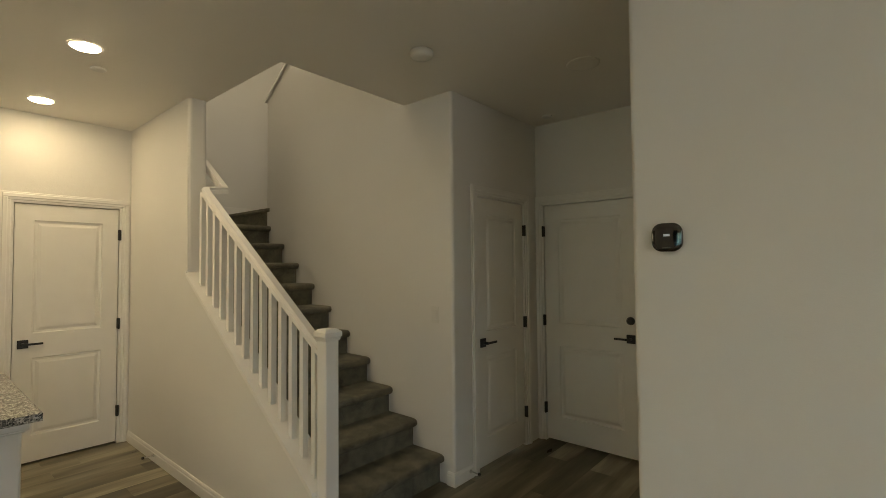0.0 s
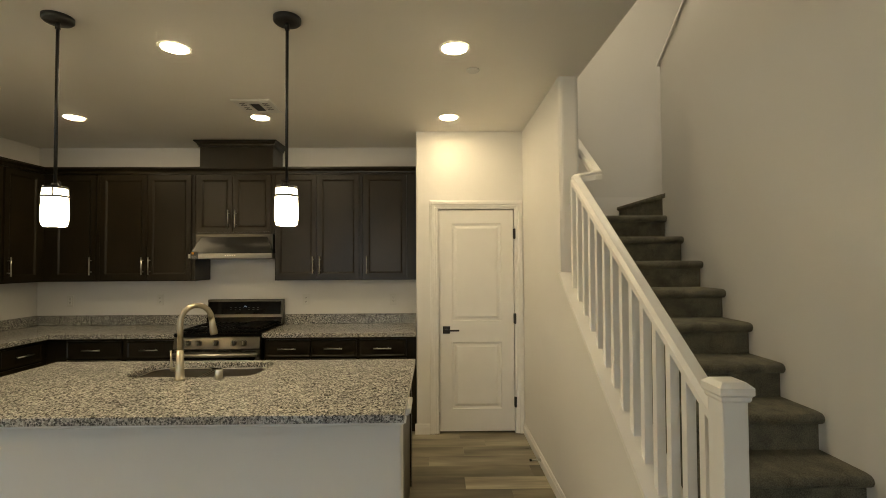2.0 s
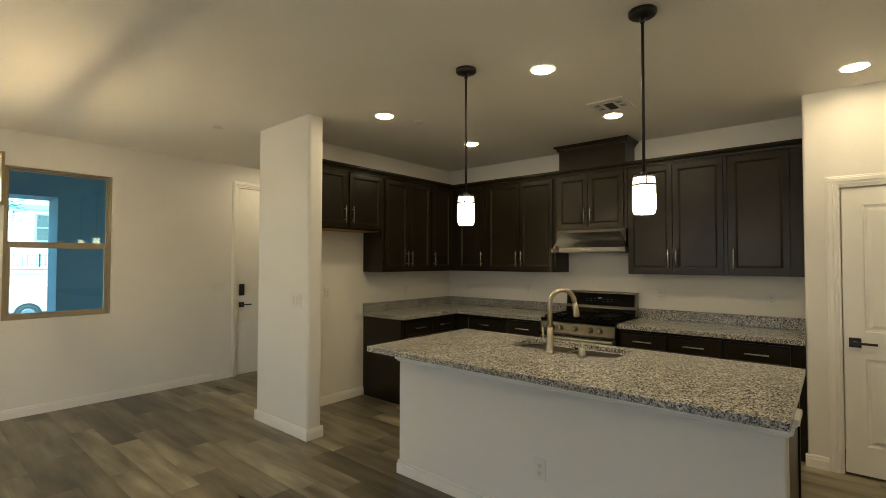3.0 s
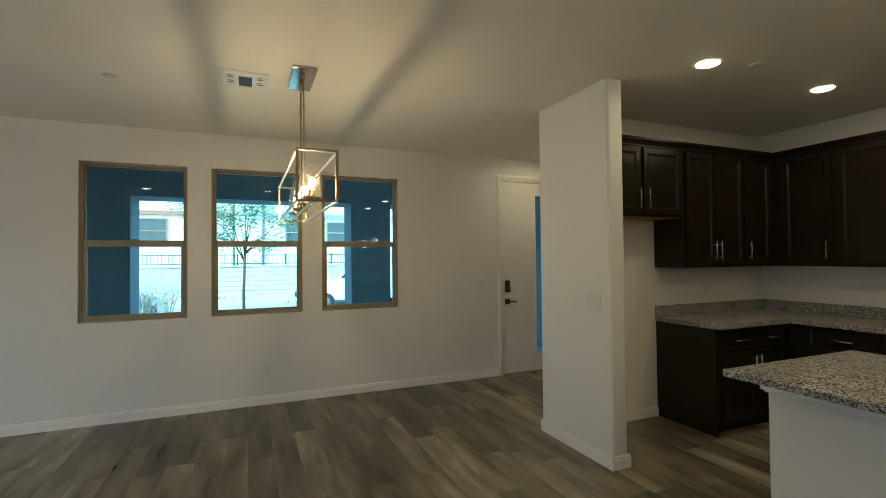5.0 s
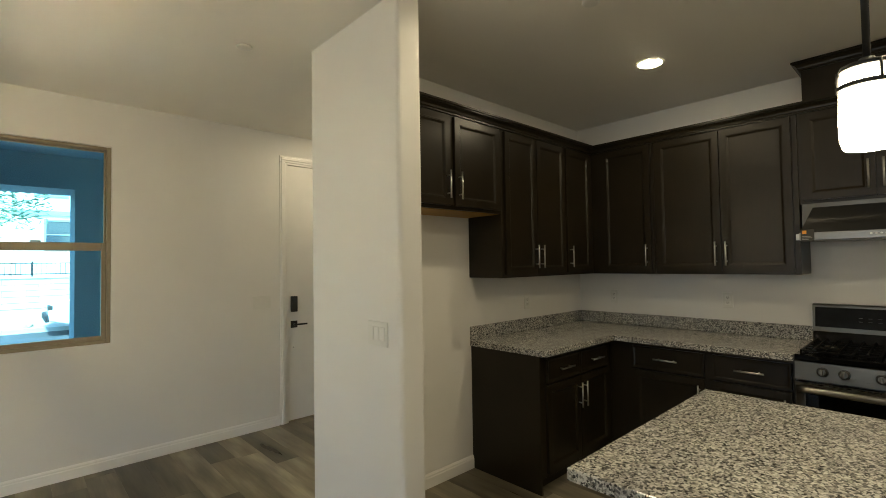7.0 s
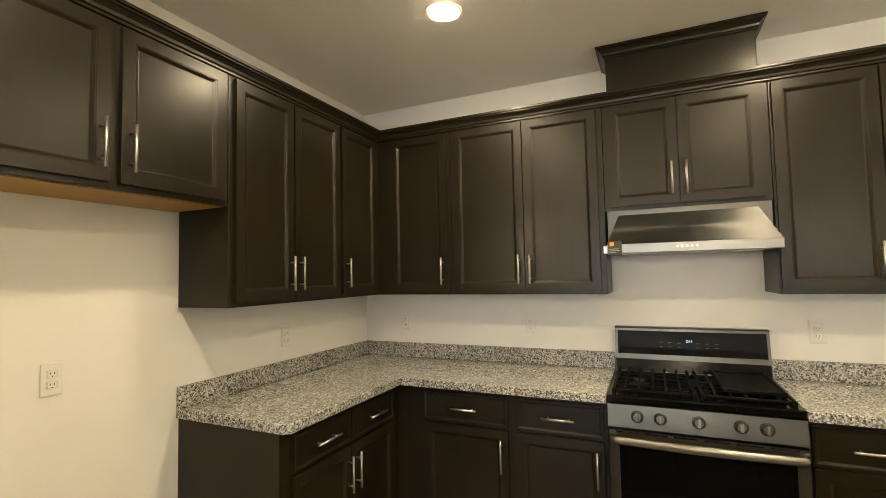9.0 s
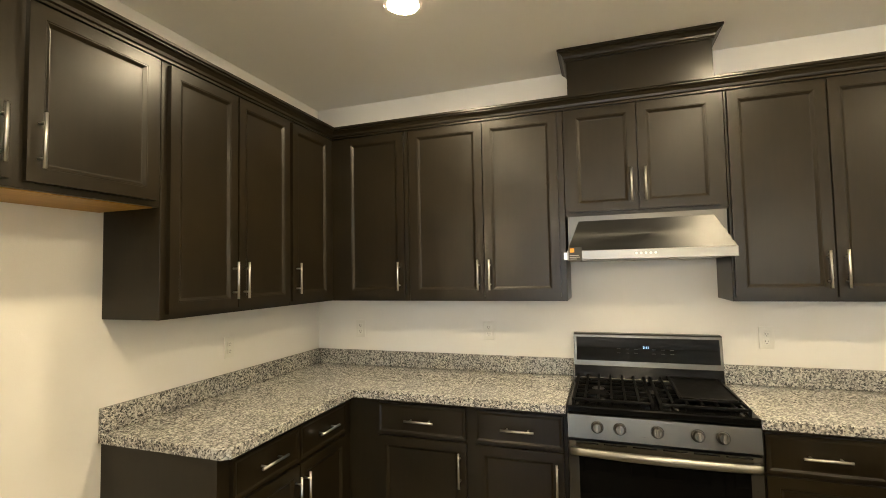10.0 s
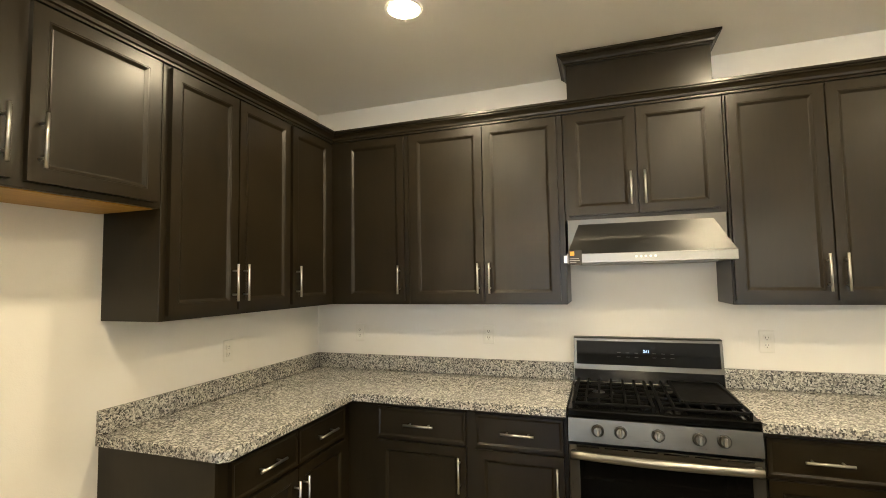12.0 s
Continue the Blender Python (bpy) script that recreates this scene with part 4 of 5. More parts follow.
bm = prism(mesh(), [(-5.395, 0.928), (-5.30, 0.928), (-5.318, 1.0), (-5.337, 1.168), (-5.345, 1.175), (-5.395, 1.175)], 1, ry0, ry1)
guard = part("backguard", bm, STEEL, rng, "stainless backguard")
bm = prism(mesh(), [(-5.306, 1.028), (-5.3155, 1.028), (-5.334, 1.155), (-5.3265, 1.155)], 1, ry0 + 0.016, ry1 - 0.016)
part("control_glass", bm, BLACKGLASS, guard, "black glass control display")
part("vent_strip", prism(mesh(), [(-5.302, 0.936), (-5.299, 0.936), (-5.313, 0.998), (-5.317, 0.998)], 1, ry0 + 0.004, ry1 - 0.004), ENAMEL, guard, "black enamel strip")


def words(name, text, at, u, n, size, mat, parent):
    u, n = Vector(u), Vector(n)
    cu = bpy.data.curves.new(name, "FONT")
    cu.body, cu.size, cu.align_x, cu.align_y, cu.extrude = text, size, "CENTER", "CENTER", 0.0003
    tmp = bpy.data.objects.new(name, cu)
    me = bpy.data.meshes.new_from_object(tmp)
    bpy.data.objects.remove(tmp)
    m = Matrix((u, n.cross(u), n)).transposed().to_4x4()
    me.transform(Matrix.Translation(at) @ m)
    me.materials.clear()
    me.materials.append(mat)
    ob = new(name, me)
    ob.parent = parent
    if parent.type == "EMPTY":
        ob.matrix_parent_inverse = Matrix.Translation(-Vector(parent.location))
    return ob


words("clock_digits", "2:11", (-5.3165, -1.25, 1.105), (0, 1, 0), (0.99, 0, 0.14), 0.019, CLOCK, guard)
for k in (0, 1, 2, 4, 5, 6):
    for j in range(2):
        yy = -1.40 + 0.045 * k
        part("touch_mark", box(mesh(), -5.3135 - 0.003 * j, yy, 1.072 + 0.022 * j, -5.3125 - 0.003 * j, yy + 0.018, 1.0742 + 0.022 * j), TOUCH, guard)

# ---- hood ----
hood = thing("range_hood", (-5.2, -1.257, 1.59), "stainless steel under-cabinet range hood with a hanging tag", "hood")
hy0, hy1, lip, back = -1.626, -0.886, -4.985, -5.068
bm = box(mesh(), -5.398, hy0, 1.60, back, hy1, 1.821)
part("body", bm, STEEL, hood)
bm = mesh()
t = [(back + 0.001, hy0 + 0.055, 1.795), (back + 0.001, hy1 - 0.055, 1.795)]
b0 = [(lip, hy0 - 0.002, 1.638), (lip, hy1 + 0.020, 1.638)]
w0 = [(back + 0.001, hy0 - 0.002, 1.638), (back + 0.001, hy1 + 0.020, 1.638)]
vs = [bm.verts.new(p) for p in (t[0], t[1], b0[0], b0[1], w0[0], w0[1])]
for f in ((0, 2, 3, 1), (0, 4, 2), (1, 3, 5), (4, 5, 3, 2), (0, 1, 5, 4)):
    bm.faces.new([vs[i] for i in f])
bmesh.ops.recalc_face_normals(bm, faces=bm.faces)
# canopy steel darkened in its colour to hold down the lamps' reflections
part("canopy", bm, SHADESTEEL, hood, "sloping brushed canopy in shade-toned steel")
# same steel lightened in its colour for the brighter lit lip
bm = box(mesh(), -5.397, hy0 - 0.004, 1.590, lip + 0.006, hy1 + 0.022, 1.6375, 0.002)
part("lip", bm, LITSTEEL, hood, "stainless front lip in lit-toned steel")
for k in range(5):
    part("button", lathe(mesh(), (lip + 0.006, -1.300 + 0.0215 * k, 1.617), (1, 0, 0), [(0, 0.0062), (0.003, 0.0052)], 12), PLASTIC, hood, "small white button")
part("filter", box(mesh(), -5.35, hy0 + 0.05, 1.584, -5.02, hy1 - 0.05, 1.5895), GREYPRINT, hood, "grey mesh filter")
tag = thing("hood_tag", (lip + 0.012, -1.59, 1.60), "dark card tag with an orange square hanging on the hood", "tag")
part("card", box(mesh(), lip + 0.0065, -1.622, 1.582, lip + 0.009, -1.556, 1.656), TAGBLACK, tag)
part("print", box(mesh(), lip + 0.0095, -1.614, 1.629, lip + 0.0105, -1.593, 1.650), TAGORANGE, tag, "orange printed square")
bm = mesh()
for k, L in enumerate((0.045, 0.05, 0.033)):
    box(bm, lip + 0.0095, -1.616, 1.612 - 0.009 * k, lip + 0.0102, -1.616 + L, 1.6150 - 0.009 * k)
part("text_bars", bm, GREYPRINT, tag, "pale lines of print")
part("clip", box(mesh(), lip + 0.0068, -1.645, 1.592, lip + 0.010, -1.6285, 1.630, 0.001), NICKEL, tag)

# ---- island ----
IY0, IY1 = -1.755, 0.545
isl = thing("kitchen_island", (-3.1, -0.6, 0), "kitchen island with a white panelled back and dark cabinets", "island")
bm = box(mesh(), -2.92, -1.705, 0, -2.78, 0.515, 0.8785, 0.012, 3, lambda c: abs(c.z - 0.44) < 0.1)
part("back_panel", bm, WALL, isl, "white painted island wall")
part("cabinet_body", box(mesh(), -3.565, -1.70, 0.10, -2.9205, 0.51, 0.8785), CABINET, isl, "espresso island cabinets")
part("toe_kick", box(mesh(), -3.50, -1.70, 0.0, -2.9205, 0.51, 0.0995), CABINET, isl)
for a in (-1.69, -1.24, -0.80, -0.34, 0.10):
    front(isl, (-3.565, a + 0.42, 0.125), (0, -1, 0), (-1, 0, 0), 0.41, 0.72, "left_top")
bm = mesh()
for a, b, c in ((0.852, 0.8785, 0.047), (0.838, 0.852, 0.036), (0.800, 0.838, 0.024), (0.788, 0.800, 0.012)):
    box(bm, -2.7795, -1.705 - c, a, -2.78 + c, 0.515 + c, b - 0.0005, 0.005, 2)
    box(bm, -2.92, -1.705 - c, a, -2.7805, -1.7055, b - 0.0005, 0.005, 2)
    box(bm, -2.92, 0.5155, a, -2.7805, 0.515 + c, b - 0.0005, 0.005, 2)
part("cove_moulding", bm, TRIM, isl, "white stepped moulding under the worktop")
bm = mesh()
for z0, z1, t in ((0, 0.07, 0.013), (0.07, 0.092, 0.008)):
    box(bm, -2.7795, -1.705 - t, z0, -2.78 + t, 0.515 + t, z1 - 0.0005, 0.003)
    box(bm, -2.92, -1.705 - t, z0, -2.7805, -1.7055, z1 - 0.0005)
    box(bm, -2.92, 0.5155, z0, -2.7805, 0.515 + t, z1 - 0.0005)
part("base_moulding", bm, TRIM, isl)

SX0, SX1, SY0, SY1 = -3.565, -3.195, -1.075, -0.335
it = thing("island_worktop", (-3.05, -0.6, TOP0), "speckled grey granite island worktop with a sink cut-out", "worktop")
bm = mesh()
outer = [(-3.62, IY0), (-2.524, IY0), (-2.524, IY1), (-3.62, IY1)]


def rounded(x0, x1, y0, y1, r, n=5):
    pts = []
    for cx, cy, a in ((x0 + r, y0 + r, 180), (x1 - r, y0 + r, 270), (x1 - r, y1 - r, 0), (x0 + r, y1 - r, 90)):
        pts += [(cx + r * math.cos(radians(a + 90 * k / n)), cy + r * math.sin(radians(a + 90 * k / n))) for k in range(n + 1)]
    return pts


inner = rounded(SX0, SX1, SY0, SY1, 0.09)
m4 = len(inner) // 4
for z, flip in ((TOP0 + 0.005, True), (TOP1, False)):
    ov = [bm.verts.new((*p, z)) for p in outer]
    iv = [bm.verts.new((*p, z)) for p in inner]
    for q in range(4):
        arc = iv[q * m4:(q + 1) * m4]
        for a, b in zip(arc, arc[1:]):
            bm.faces.new((ov[q], b, a))
        bm.faces.new((ov[q], ov[(q + 1) % 4], iv[((q + 1) * m4) % len(iv)], arc[-1]))
    if flip:
        low_o, low_i = ov, iv
for k in range(4):
    bm.faces.new((low_o[k], low_o[(k + 1) % 4], ov[(k + 1) % 4], ov[k]))
for k in range(len(inner)):
    bm.faces.new((low_i[k], iv[k], iv[(k + 1) % len(inner)], low_i[(k + 1) % len(inner)]))
bmesh.ops.recalc_face_normals(bm, faces=bm.faces)
es = [e for e in bm.edges if all(abs(v.co.z - TOP1) < 1e-5 for v in e.verts) and len(e.link_faces) == 2 and any(abs(f.normal.z) < 0.3 for f in e.link_faces)]
bmesh.ops.bevel(bm, geom=es, offset=0.004, segments=2, profile=0.5, affect="EDGES")
part("top", bm, GRANITE, it)

sink = thing("undermount_sink", (-3.38, -0.705, 0.70), "stainless steel double-bowl undermount sink", "sink")
for y0, y1 in ((SY0 - 0.004, -0.715), (-0.695, SY1 + 0.004)):
    bm = mesh()
    rows = []
    for z, g in ((TOP0 + 0.004, 0.0), (0.72, 0.012), (0.705, 0.03), (0.703, 0.06)):
        rows.append([bm.verts.new((*p, z)) for p in rounded(SX0 - 0.004 + g, SX1 + 0.004 - g, y0 + g, y1 - g, 0.075)])
    for a, b in zip(rows, rows[1:]):
        for k in range(len(a)):
            f = bm.faces.new((a[k], a[(k + 1) % len(a)], b[(k + 1) % len(a)], b[k]))
            f.smooth = True
    bm.faces.new(rows[-1])
    bmesh.ops.recalc_face_normals(bm, faces=bm.faces)
    part("bowl", bm, SINKSTEEL, sink)
    part("drain", lathe(mesh(), (-3.38, (y0 + y1) / 2, 0.7035), (0, 0, 1), [(0, 0.045), (0.003, 0.043), (0.003, 0.03)], 20), NICKEL, sink)
part("divider", box(mesh(), SX0, -0.715, 0.72, SX1, -0.695, 0.868, 0.006, 2), SINKSTEEL, sink)

FXY = (-3.125, -0.705)
fa = thing("kitchen_faucet", (*FXY, TOP1), "brushed nickel pull-down faucet with a gooseneck spout", "faucet")
bx, by = FXY
bm = lathe(mesh(), (bx, by, TOP1 + 0.001), (0, 0, 1), [(0, 0.029), (0.006, 0.029), (0.010, 0.0235), (0.06, 0.0215), (0.16, 0.0178)], 18)
part("base", bm, SATIN, fa)
dxy = Vector((-0.80, 0.60, 0)).normalized()
arc = [Vector((bx, by, TOP1 + 0.15)), Vector((bx, by, TOP1 + 0.31))]
for k in range(1, 10):
    a = radians(180 - 20 * k)
    arc.append(Vector((bx, by, TOP1 + 0.31)) + dxy * (0.085 + 0.085 * math.cos(a)) + Vector((0, 0, 0.085 * math.sin(a))))
part("spout", tube(mesh(), arc, 0.0150, 14), SATIN, fa)
end = arc[-1]
part("spray_head", lathe(mesh(), end + Vector((0, 0, 0.01)), (dxy * 0.16 + Vector((0, 0, -1))), [(0, 0.0145), (0.04, 0.0175), (0.085, 0.021), (0.10, 0.019)], 16), SATIN, fa)
bm = rod(mesh(), (bx, by, TOP1 + 0.055), (bx - 0.01, by - 0.045, TOP1 + 0.055), 0.013, 12)
tube(bm, [(bx - 0.01, by - 0.045, TOP1 + 0.05), (bx - 0.012, by - 0.052, TOP1 + 0.07), (bx - 0.012, by - 0.056, TOP1 + 0.155)], [0.010, 0.006, 0.005], 10)
part("lever", bm, SATIN, fa, "slim side lever")
solid("air_gap_cap", lathe(mesh(), (-3.135, -0.50, TOP1 + 0.0005), (0, 0, 1), [(0, 0.021), (0.045, 0.021), (0.052, 0.017), (0.053, 0.01)], 18), NICKEL, "small brushed nickel air gap cap on the island worktop", "fitting")

# ---- lamps ----
def downlight(x, y, z=H, glow=CANGLOW):
    d = thing("recessed_light", (x, y, z), "round white recessed ceiling light, lit", "ceiling light", "recessed kitchen lights")
    bm = lathe(mesh(), (x, y, z - 0.0005), (0, 0, -1), [(0, 0.084), (0.003, 0.083), (0.0050, 0.078), (0.0046, 0.072), (0.0012, 0.0682)], 32, False)
    part("trim_ring", bm, TRIM, d)
    part("lens", lathe(mesh(), (x, y, z - 0.001), (0, 0, -1), [(0, 0.0680), (0.0040, 0.0672), (0.0075, 0.060), (0.0095, 0.042), (0.0102, 0.018)], 32), glow, d, "glowing lens")


for lx in (-3.135, -4.38):
    for ly in (0.79, -0.755, -2.262):
        downlight(lx, ly)
for lx, ly in ((-0.72, -1.50), (1.25, -1.20)):
    downlight(lx, ly, glow=DIMGLOW)
downlight(-3.66, -4.72)
downlight(-3.9, 2.12, 5.3, UPGLOW)


def pendant(x, y):
    p = thing("pendant_lamp", (x, y, H), "black rod pendant lamp with a lit opal glass shade", "pendant lamp", "pendants over the island")
    part("canopy", lathe(mesh(), (x, y, H - 0.0005), (0, 0, -1), [(0, 0.066), (0.018, 0.066), (0.026, 0.058), (0.028, 0.02)], 28), BLACK, p)
    bm = rod(mesh(), (x, y, H - 0.02), (x, y, 1.93), 0.0075, 10)
    rod(bm, (x, y, H - 0.06), (x, y, H - 0.025), 0.011, 10)
    part("stem", bm, BLACK, p)
    part("cap", lathe(mesh(), (x, y, 1.935), (0, 0, -1), [(0, 0.014), (0.014, 0.018), (0.016, 0.049), (0.026, 0.051)], 28), BLACK, p)
    part("shade", lathe(mesh(), (x, y, 1.9085), (0, 0, -1), [(0, 0.042), (0.002, 0.049), (0.03, 0.052), (0.12, 0.055), (0.155, 0.054), (0.172, 0.050), (0.178, 0.0465)], 32), SHADEGLOW, p, "glowing opal glass shade")
    part("diffuser", lathe(mesh(), (x, y, 1.7302), (0, 0, -1), [(0, 0.045), (0.001, 0.044)], 28), DOWNGLOW, p, "bright open mouth of the shade")
    bm = mesh()
    last = None
    for r, z in ((0.0525, 1.875), (0.0570, 1.875), (0.0570, 1.866), (0.0525, 1.866), (0.0525, 1.875)):
        cur = ring(bm, Vector((x, y, z)), Vector((1, 0, 0)), Vector((0, 1, 0)), r, 28)
        if last:
            for k in range(28):
                bm.faces.new((last[k], last[(k + 1) % 28], cur[(k + 1) % 28], cur[k]))
        last = cur
    for k in range(3):
        a = 0.5 + 2.0944 * k
        c, s = math.cos(a), math.sin(a)
        rod(bm, (x + 0.0535 * c, y + 0.0535 * s, 1.915), (x + 0.0555 * c, y + 0.0555 * s, 1.867), 0.003, 6)
    part("band", bm, BLACK, p, "black metal band")


pendant(-2.82, -0.037)
pendant(-2.815, -1.135)

CX, CY = -0.705, -3.46
ch = thing("linear_chandelier", (CX, CY, H), "brass box-frame chandelier with four lit glass cylinder lamps", "chandelier")
part("canopy", box(mesh(), CX - 0.078, CY - 0.20, H - 0.024, CX + 0.078, CY + 0.20, H - 0.0005, 0.003), POLISHED, ch, "flat metal ceiling plate")
bm = mesh()
for dy in (-0.085, 0.085):
    rod(bm, (CX, CY + dy, H - 0.02), (CX, CY + dy, 1.835), 0.0062, 10)
    rod(bm, (CX, CY + dy, H - 0.055), (CX, CY + dy, H - 0.022), 0.010, 10)
    rod(bm, (CX, CY + dy, 2.50), (CX, CY + dy, 2.53), 0.009, 10)
part("stem", bm, BRASS, ch)
LAMP = 1.935
fw, fl, z0, z1, s = 0.106, 0.725, 1.80, 2.075, 0.0070
bm = mesh()
for sx in (-1, 1):
    for z in (z0, z1):
        box(bm, CX + sx * fw - s, CY - fl - s, z - s, CX + sx * fw + s, CY + fl + s, z + s, 0.001)
    for sy in (-1, 1):
        box(bm, CX + sx * fw - s * 0.98, CY + sy * fl - s * 0.98, z0 + s, CX + sx * fw + s * 0.98, CY + sy * fl + s * 0.98, z1 - s)
for z in (z0, z1):
    for sy in (-1, 1):
        box(bm, CX - fw + s, CY + sy * fl - s * 0.97, z - s * 0.97, CX + fw - s, CY + sy * fl + s * 0.97, z + s * 0.97)
part("frame", bm, BRASS, ch, "open brass box frame")
bm = box(mesh(), CX - 0.010, CY - fl + s, 1.806, CX + 0.010, CY + fl - s, 1.822, 0.002)
part("centre_bar", bm, BRASS, ch)
for k in range(4):
    y = CY + (k - 1.5) * 0.335
    bm = lathe(mesh(), (CX, y, 1.8225), (0, 0, 1), [(0, 0.016), (0.012, 0.012), (0.016, 0.056), (0.022, 0.056), (0.023, 0.018), (0.065, 0.017)], 20)
    lamp = part("lamp_holder", bm, BRASS, ch, "brass cup and socket")
    part("bulb_base", lathe(mesh(), (CX, y, 1.886), (0, 0, 1), [(0, 0.010), (0.026, 0.010), (0.031, 0.008)], 12), PLASTIC, lamp, "white bulb base")
    part("bulb", lathe(mesh(), (CX, y, LAMP - 0.018), (0, 0, 1), [(0, 0.012), (0.004, 0.0170), (0.036, 0.0170), (0.040, 0.0128)], 16, False), BULBGLOW, lamp, "glowing bulb")
    part("bulb_tip", lathe(mesh(), (CX, y, LAMP + 0.0222), (0, 0, 1), [(0, 0.0130), (0.006, 0.0120), (0.011, 0.006)], 14), PLASTIC, lamp, "white bulb tip")
    bm = mesh()
    lathe(bm, (CX, y, 1.846), (0, 0, 1), [(0, 0.050), (0.05, 0.050), (0.15, 0.050), (0.20, 0.050)], 28, False)
    part("glass_cylinder", bm, CYLGLASS, lamp, "clear glass cylinder").visible_shadow = False

# ---- ceiling fittings ----
def ceiling_disc(name, x, y, r, h, label, category, mat=PLASTIC):
    bm = lathe(mesh(), (x, y, H - 0.0005), (0, 0, -1), [(0, r), (h * 0.55, r), (h * 0.8, r * 0.9), (h, r * 0.72), (h * 0.96, r * 0.3)], 28)
    solid(name, bm, mat, label, category)


ceiling_disc("smoke_detector", -1.79, 2.07, 0.068, 0.04, "round white smoke detector on the ceiling", "smoke detector")
for x, y in ((-3.43, 0.915), (-3.445, -2.15), (0.50, -3.91), (-2.37, -3.71), (-1.81, 3.61)):
    ceiling_disc("sprinkler_cover", x, y, 0.042, 0.012, "small round white sprinkler cover plate on the ceiling", "sprinkler")
ceiling_disc("ceiling_speaker", -1.16, 2.84, 0.10, 0.006, "flush round off-white ceiling cover plate in the hall", "ceiling plate", CEILING)


def register(x0, x1, y0, y1, along):
    """A square supply grille with louvres at both ends and a middle opening."""
    r = thing("ceiling_vent", ((x0 + x1) / 2, (y0 + y1) / 2, H), "white metal ceiling air register with louvres", "vent")
    z0, z1 = H - 0.012, H - 0.0005
    bm = mesh()
    t = 0.022
    for a in ((x0, y0, x1, y0 + t), (x0, y1 - t, x1, y1), (x0, y0 + t, x0 + t, y1 - t), (x1 - t, y0 + t, x1, y1 - t)):
        box(bm, a[0], a[1], z0, a[2], a[3], z1, 0.002)
    part("frame", bm, TRIM, r)
    part("backing", box(mesh(), x0 + t, y0 + t, z1 - 0.002, x1 - t, y1 - t, z1), BLACK, r, "dark duct opening")
    a0, a1 = (x0 + t, x1 - t) if along == 0 else (y0 + t, y1 - t)
    b0, b1 = (y0 + t, y1 - t) if along == 0 else (x0 + t, x1 - t)

    def flat(name, p0, p1, q0, q1, lo, hi, mat=TRIM):
        part(name, box(mesh(), *((p0, q0, lo, p1, q1, hi) if along == 0 else (q0, p0, lo, q1, p1, hi))), mat, r)
    end = (a1 - a0) * 0.30
    for p0, p1 in ((a0, a0 + end), (a1 - end, a1)):
        flat("end_plate", p0, p1, b0, b1, z0 + 0.002, z0 + 0.005)
        c = (p0 + p1) / 2
        for k in (0.28, 0.66):
            q = b0 + (b1 - b0) * k
            flat("slot", c - 0.022, c + 0.022, q - 0.005, q + 0.005, z0 + 0.0005, z0 + 0.003, BLACK)
            flat("slot", c - 0.020, c + 0.020, q + 0.030, q + 0.038, z0 + 0.0005, z0 + 0.003, BLACK)
            flat("louvre", c - 0.004, c + 0.004, q - 0.012, q + 0.045, z0 - 0.001, z0 + 0.001, GREYPRINT)
    for p in (a0 + end, a1 - end - 0.010):
        flat("bar", p, p + 0.010, b0, b1, z0, z0 + 0.009)
    flat("damper", a0 + end + 0.010, a1 - end - 0.010, b0 + (b1 - b0) * 0.78, b1, z0 + 0.001, z0 + 0.004)


register(-0.50, -0.19, -3.80, -3.495, 0)
register(-4.235, -3.945, -0.81, -0.525, 1)


# ---- wall fittings ----
def wall_plate(kind, c, u, n, gangs=1):
    """A light switch or socket plate at c on a wall that looks along n."""
    c, u, n = Vector(c), Vector(u), Vector(n)
    w, h = 0.035 + 0.023 * (gangs - 1), 0.0575
    name = "light_switch" if kind == "switch" else "wall_outlet"
    lab = {"switch": "white light switch plate with %s on the wall" % ("one rocker" if gangs == 1 else "rocker switches"), "outlet": "white duplex electrical outlet on the wall"}[kind]
    t = thing(name, c, lab, "switch" if kind == "switch" else "outlet", "wall plates")
    def block(a0, a1, z0, z1, d0, d1, bev=0.0):
        p, q = c + u * a0 + n * d0, c + u * a1 + n * d1
        return box(mesh(), p.x, p.y, c.z + z0, q.x, q.y, c.z + z1, bev)
    part("plate", block(-w, w, -h, h, 0.0003, 0.006, 0.002), PLASTIC, t)
    for g in range(gangs):
        a = (g - (gangs - 1) / 2) * 0.046
        if kind == "switch":
            part("rocker", block(a - 0.0165, a + 0.0165, -0.033, 0.033, 0.006, 0.0095, 0.0015), PLASTIC, t)
        else:
            for dz in (-0.0195, 0.0195):
                s = part("socket", block(a - 0.0165, a + 0.0165, dz - 0.0145, dz + 0.0145, 0.006, 0.0085, 0.003), PLASTIC, t)
                bm = mesh()
                for da, hh in ((-0.0063, 0.0045), (0.0063, 0.0035)):
                    p, q = c + u * (da - 0.0013) + n * 0.0085, c + u * (da + 0.0013) + n * 0.0089
                    box(bm, p.x, p.y, c.z + dz + 0.002 - hh, q.x, q.y, c.z + dz + 0.002 + hh)
                p = c + n * 0.0085
                rod(bm, (p.x, p.y, c.z + dz - 0.009), (p.x + n.x * 0.0004, p.y + n.y * 0.0004, c.z + dz - 0.009), 0.0025, 8)
                part("slots", bm, BLACK, s)


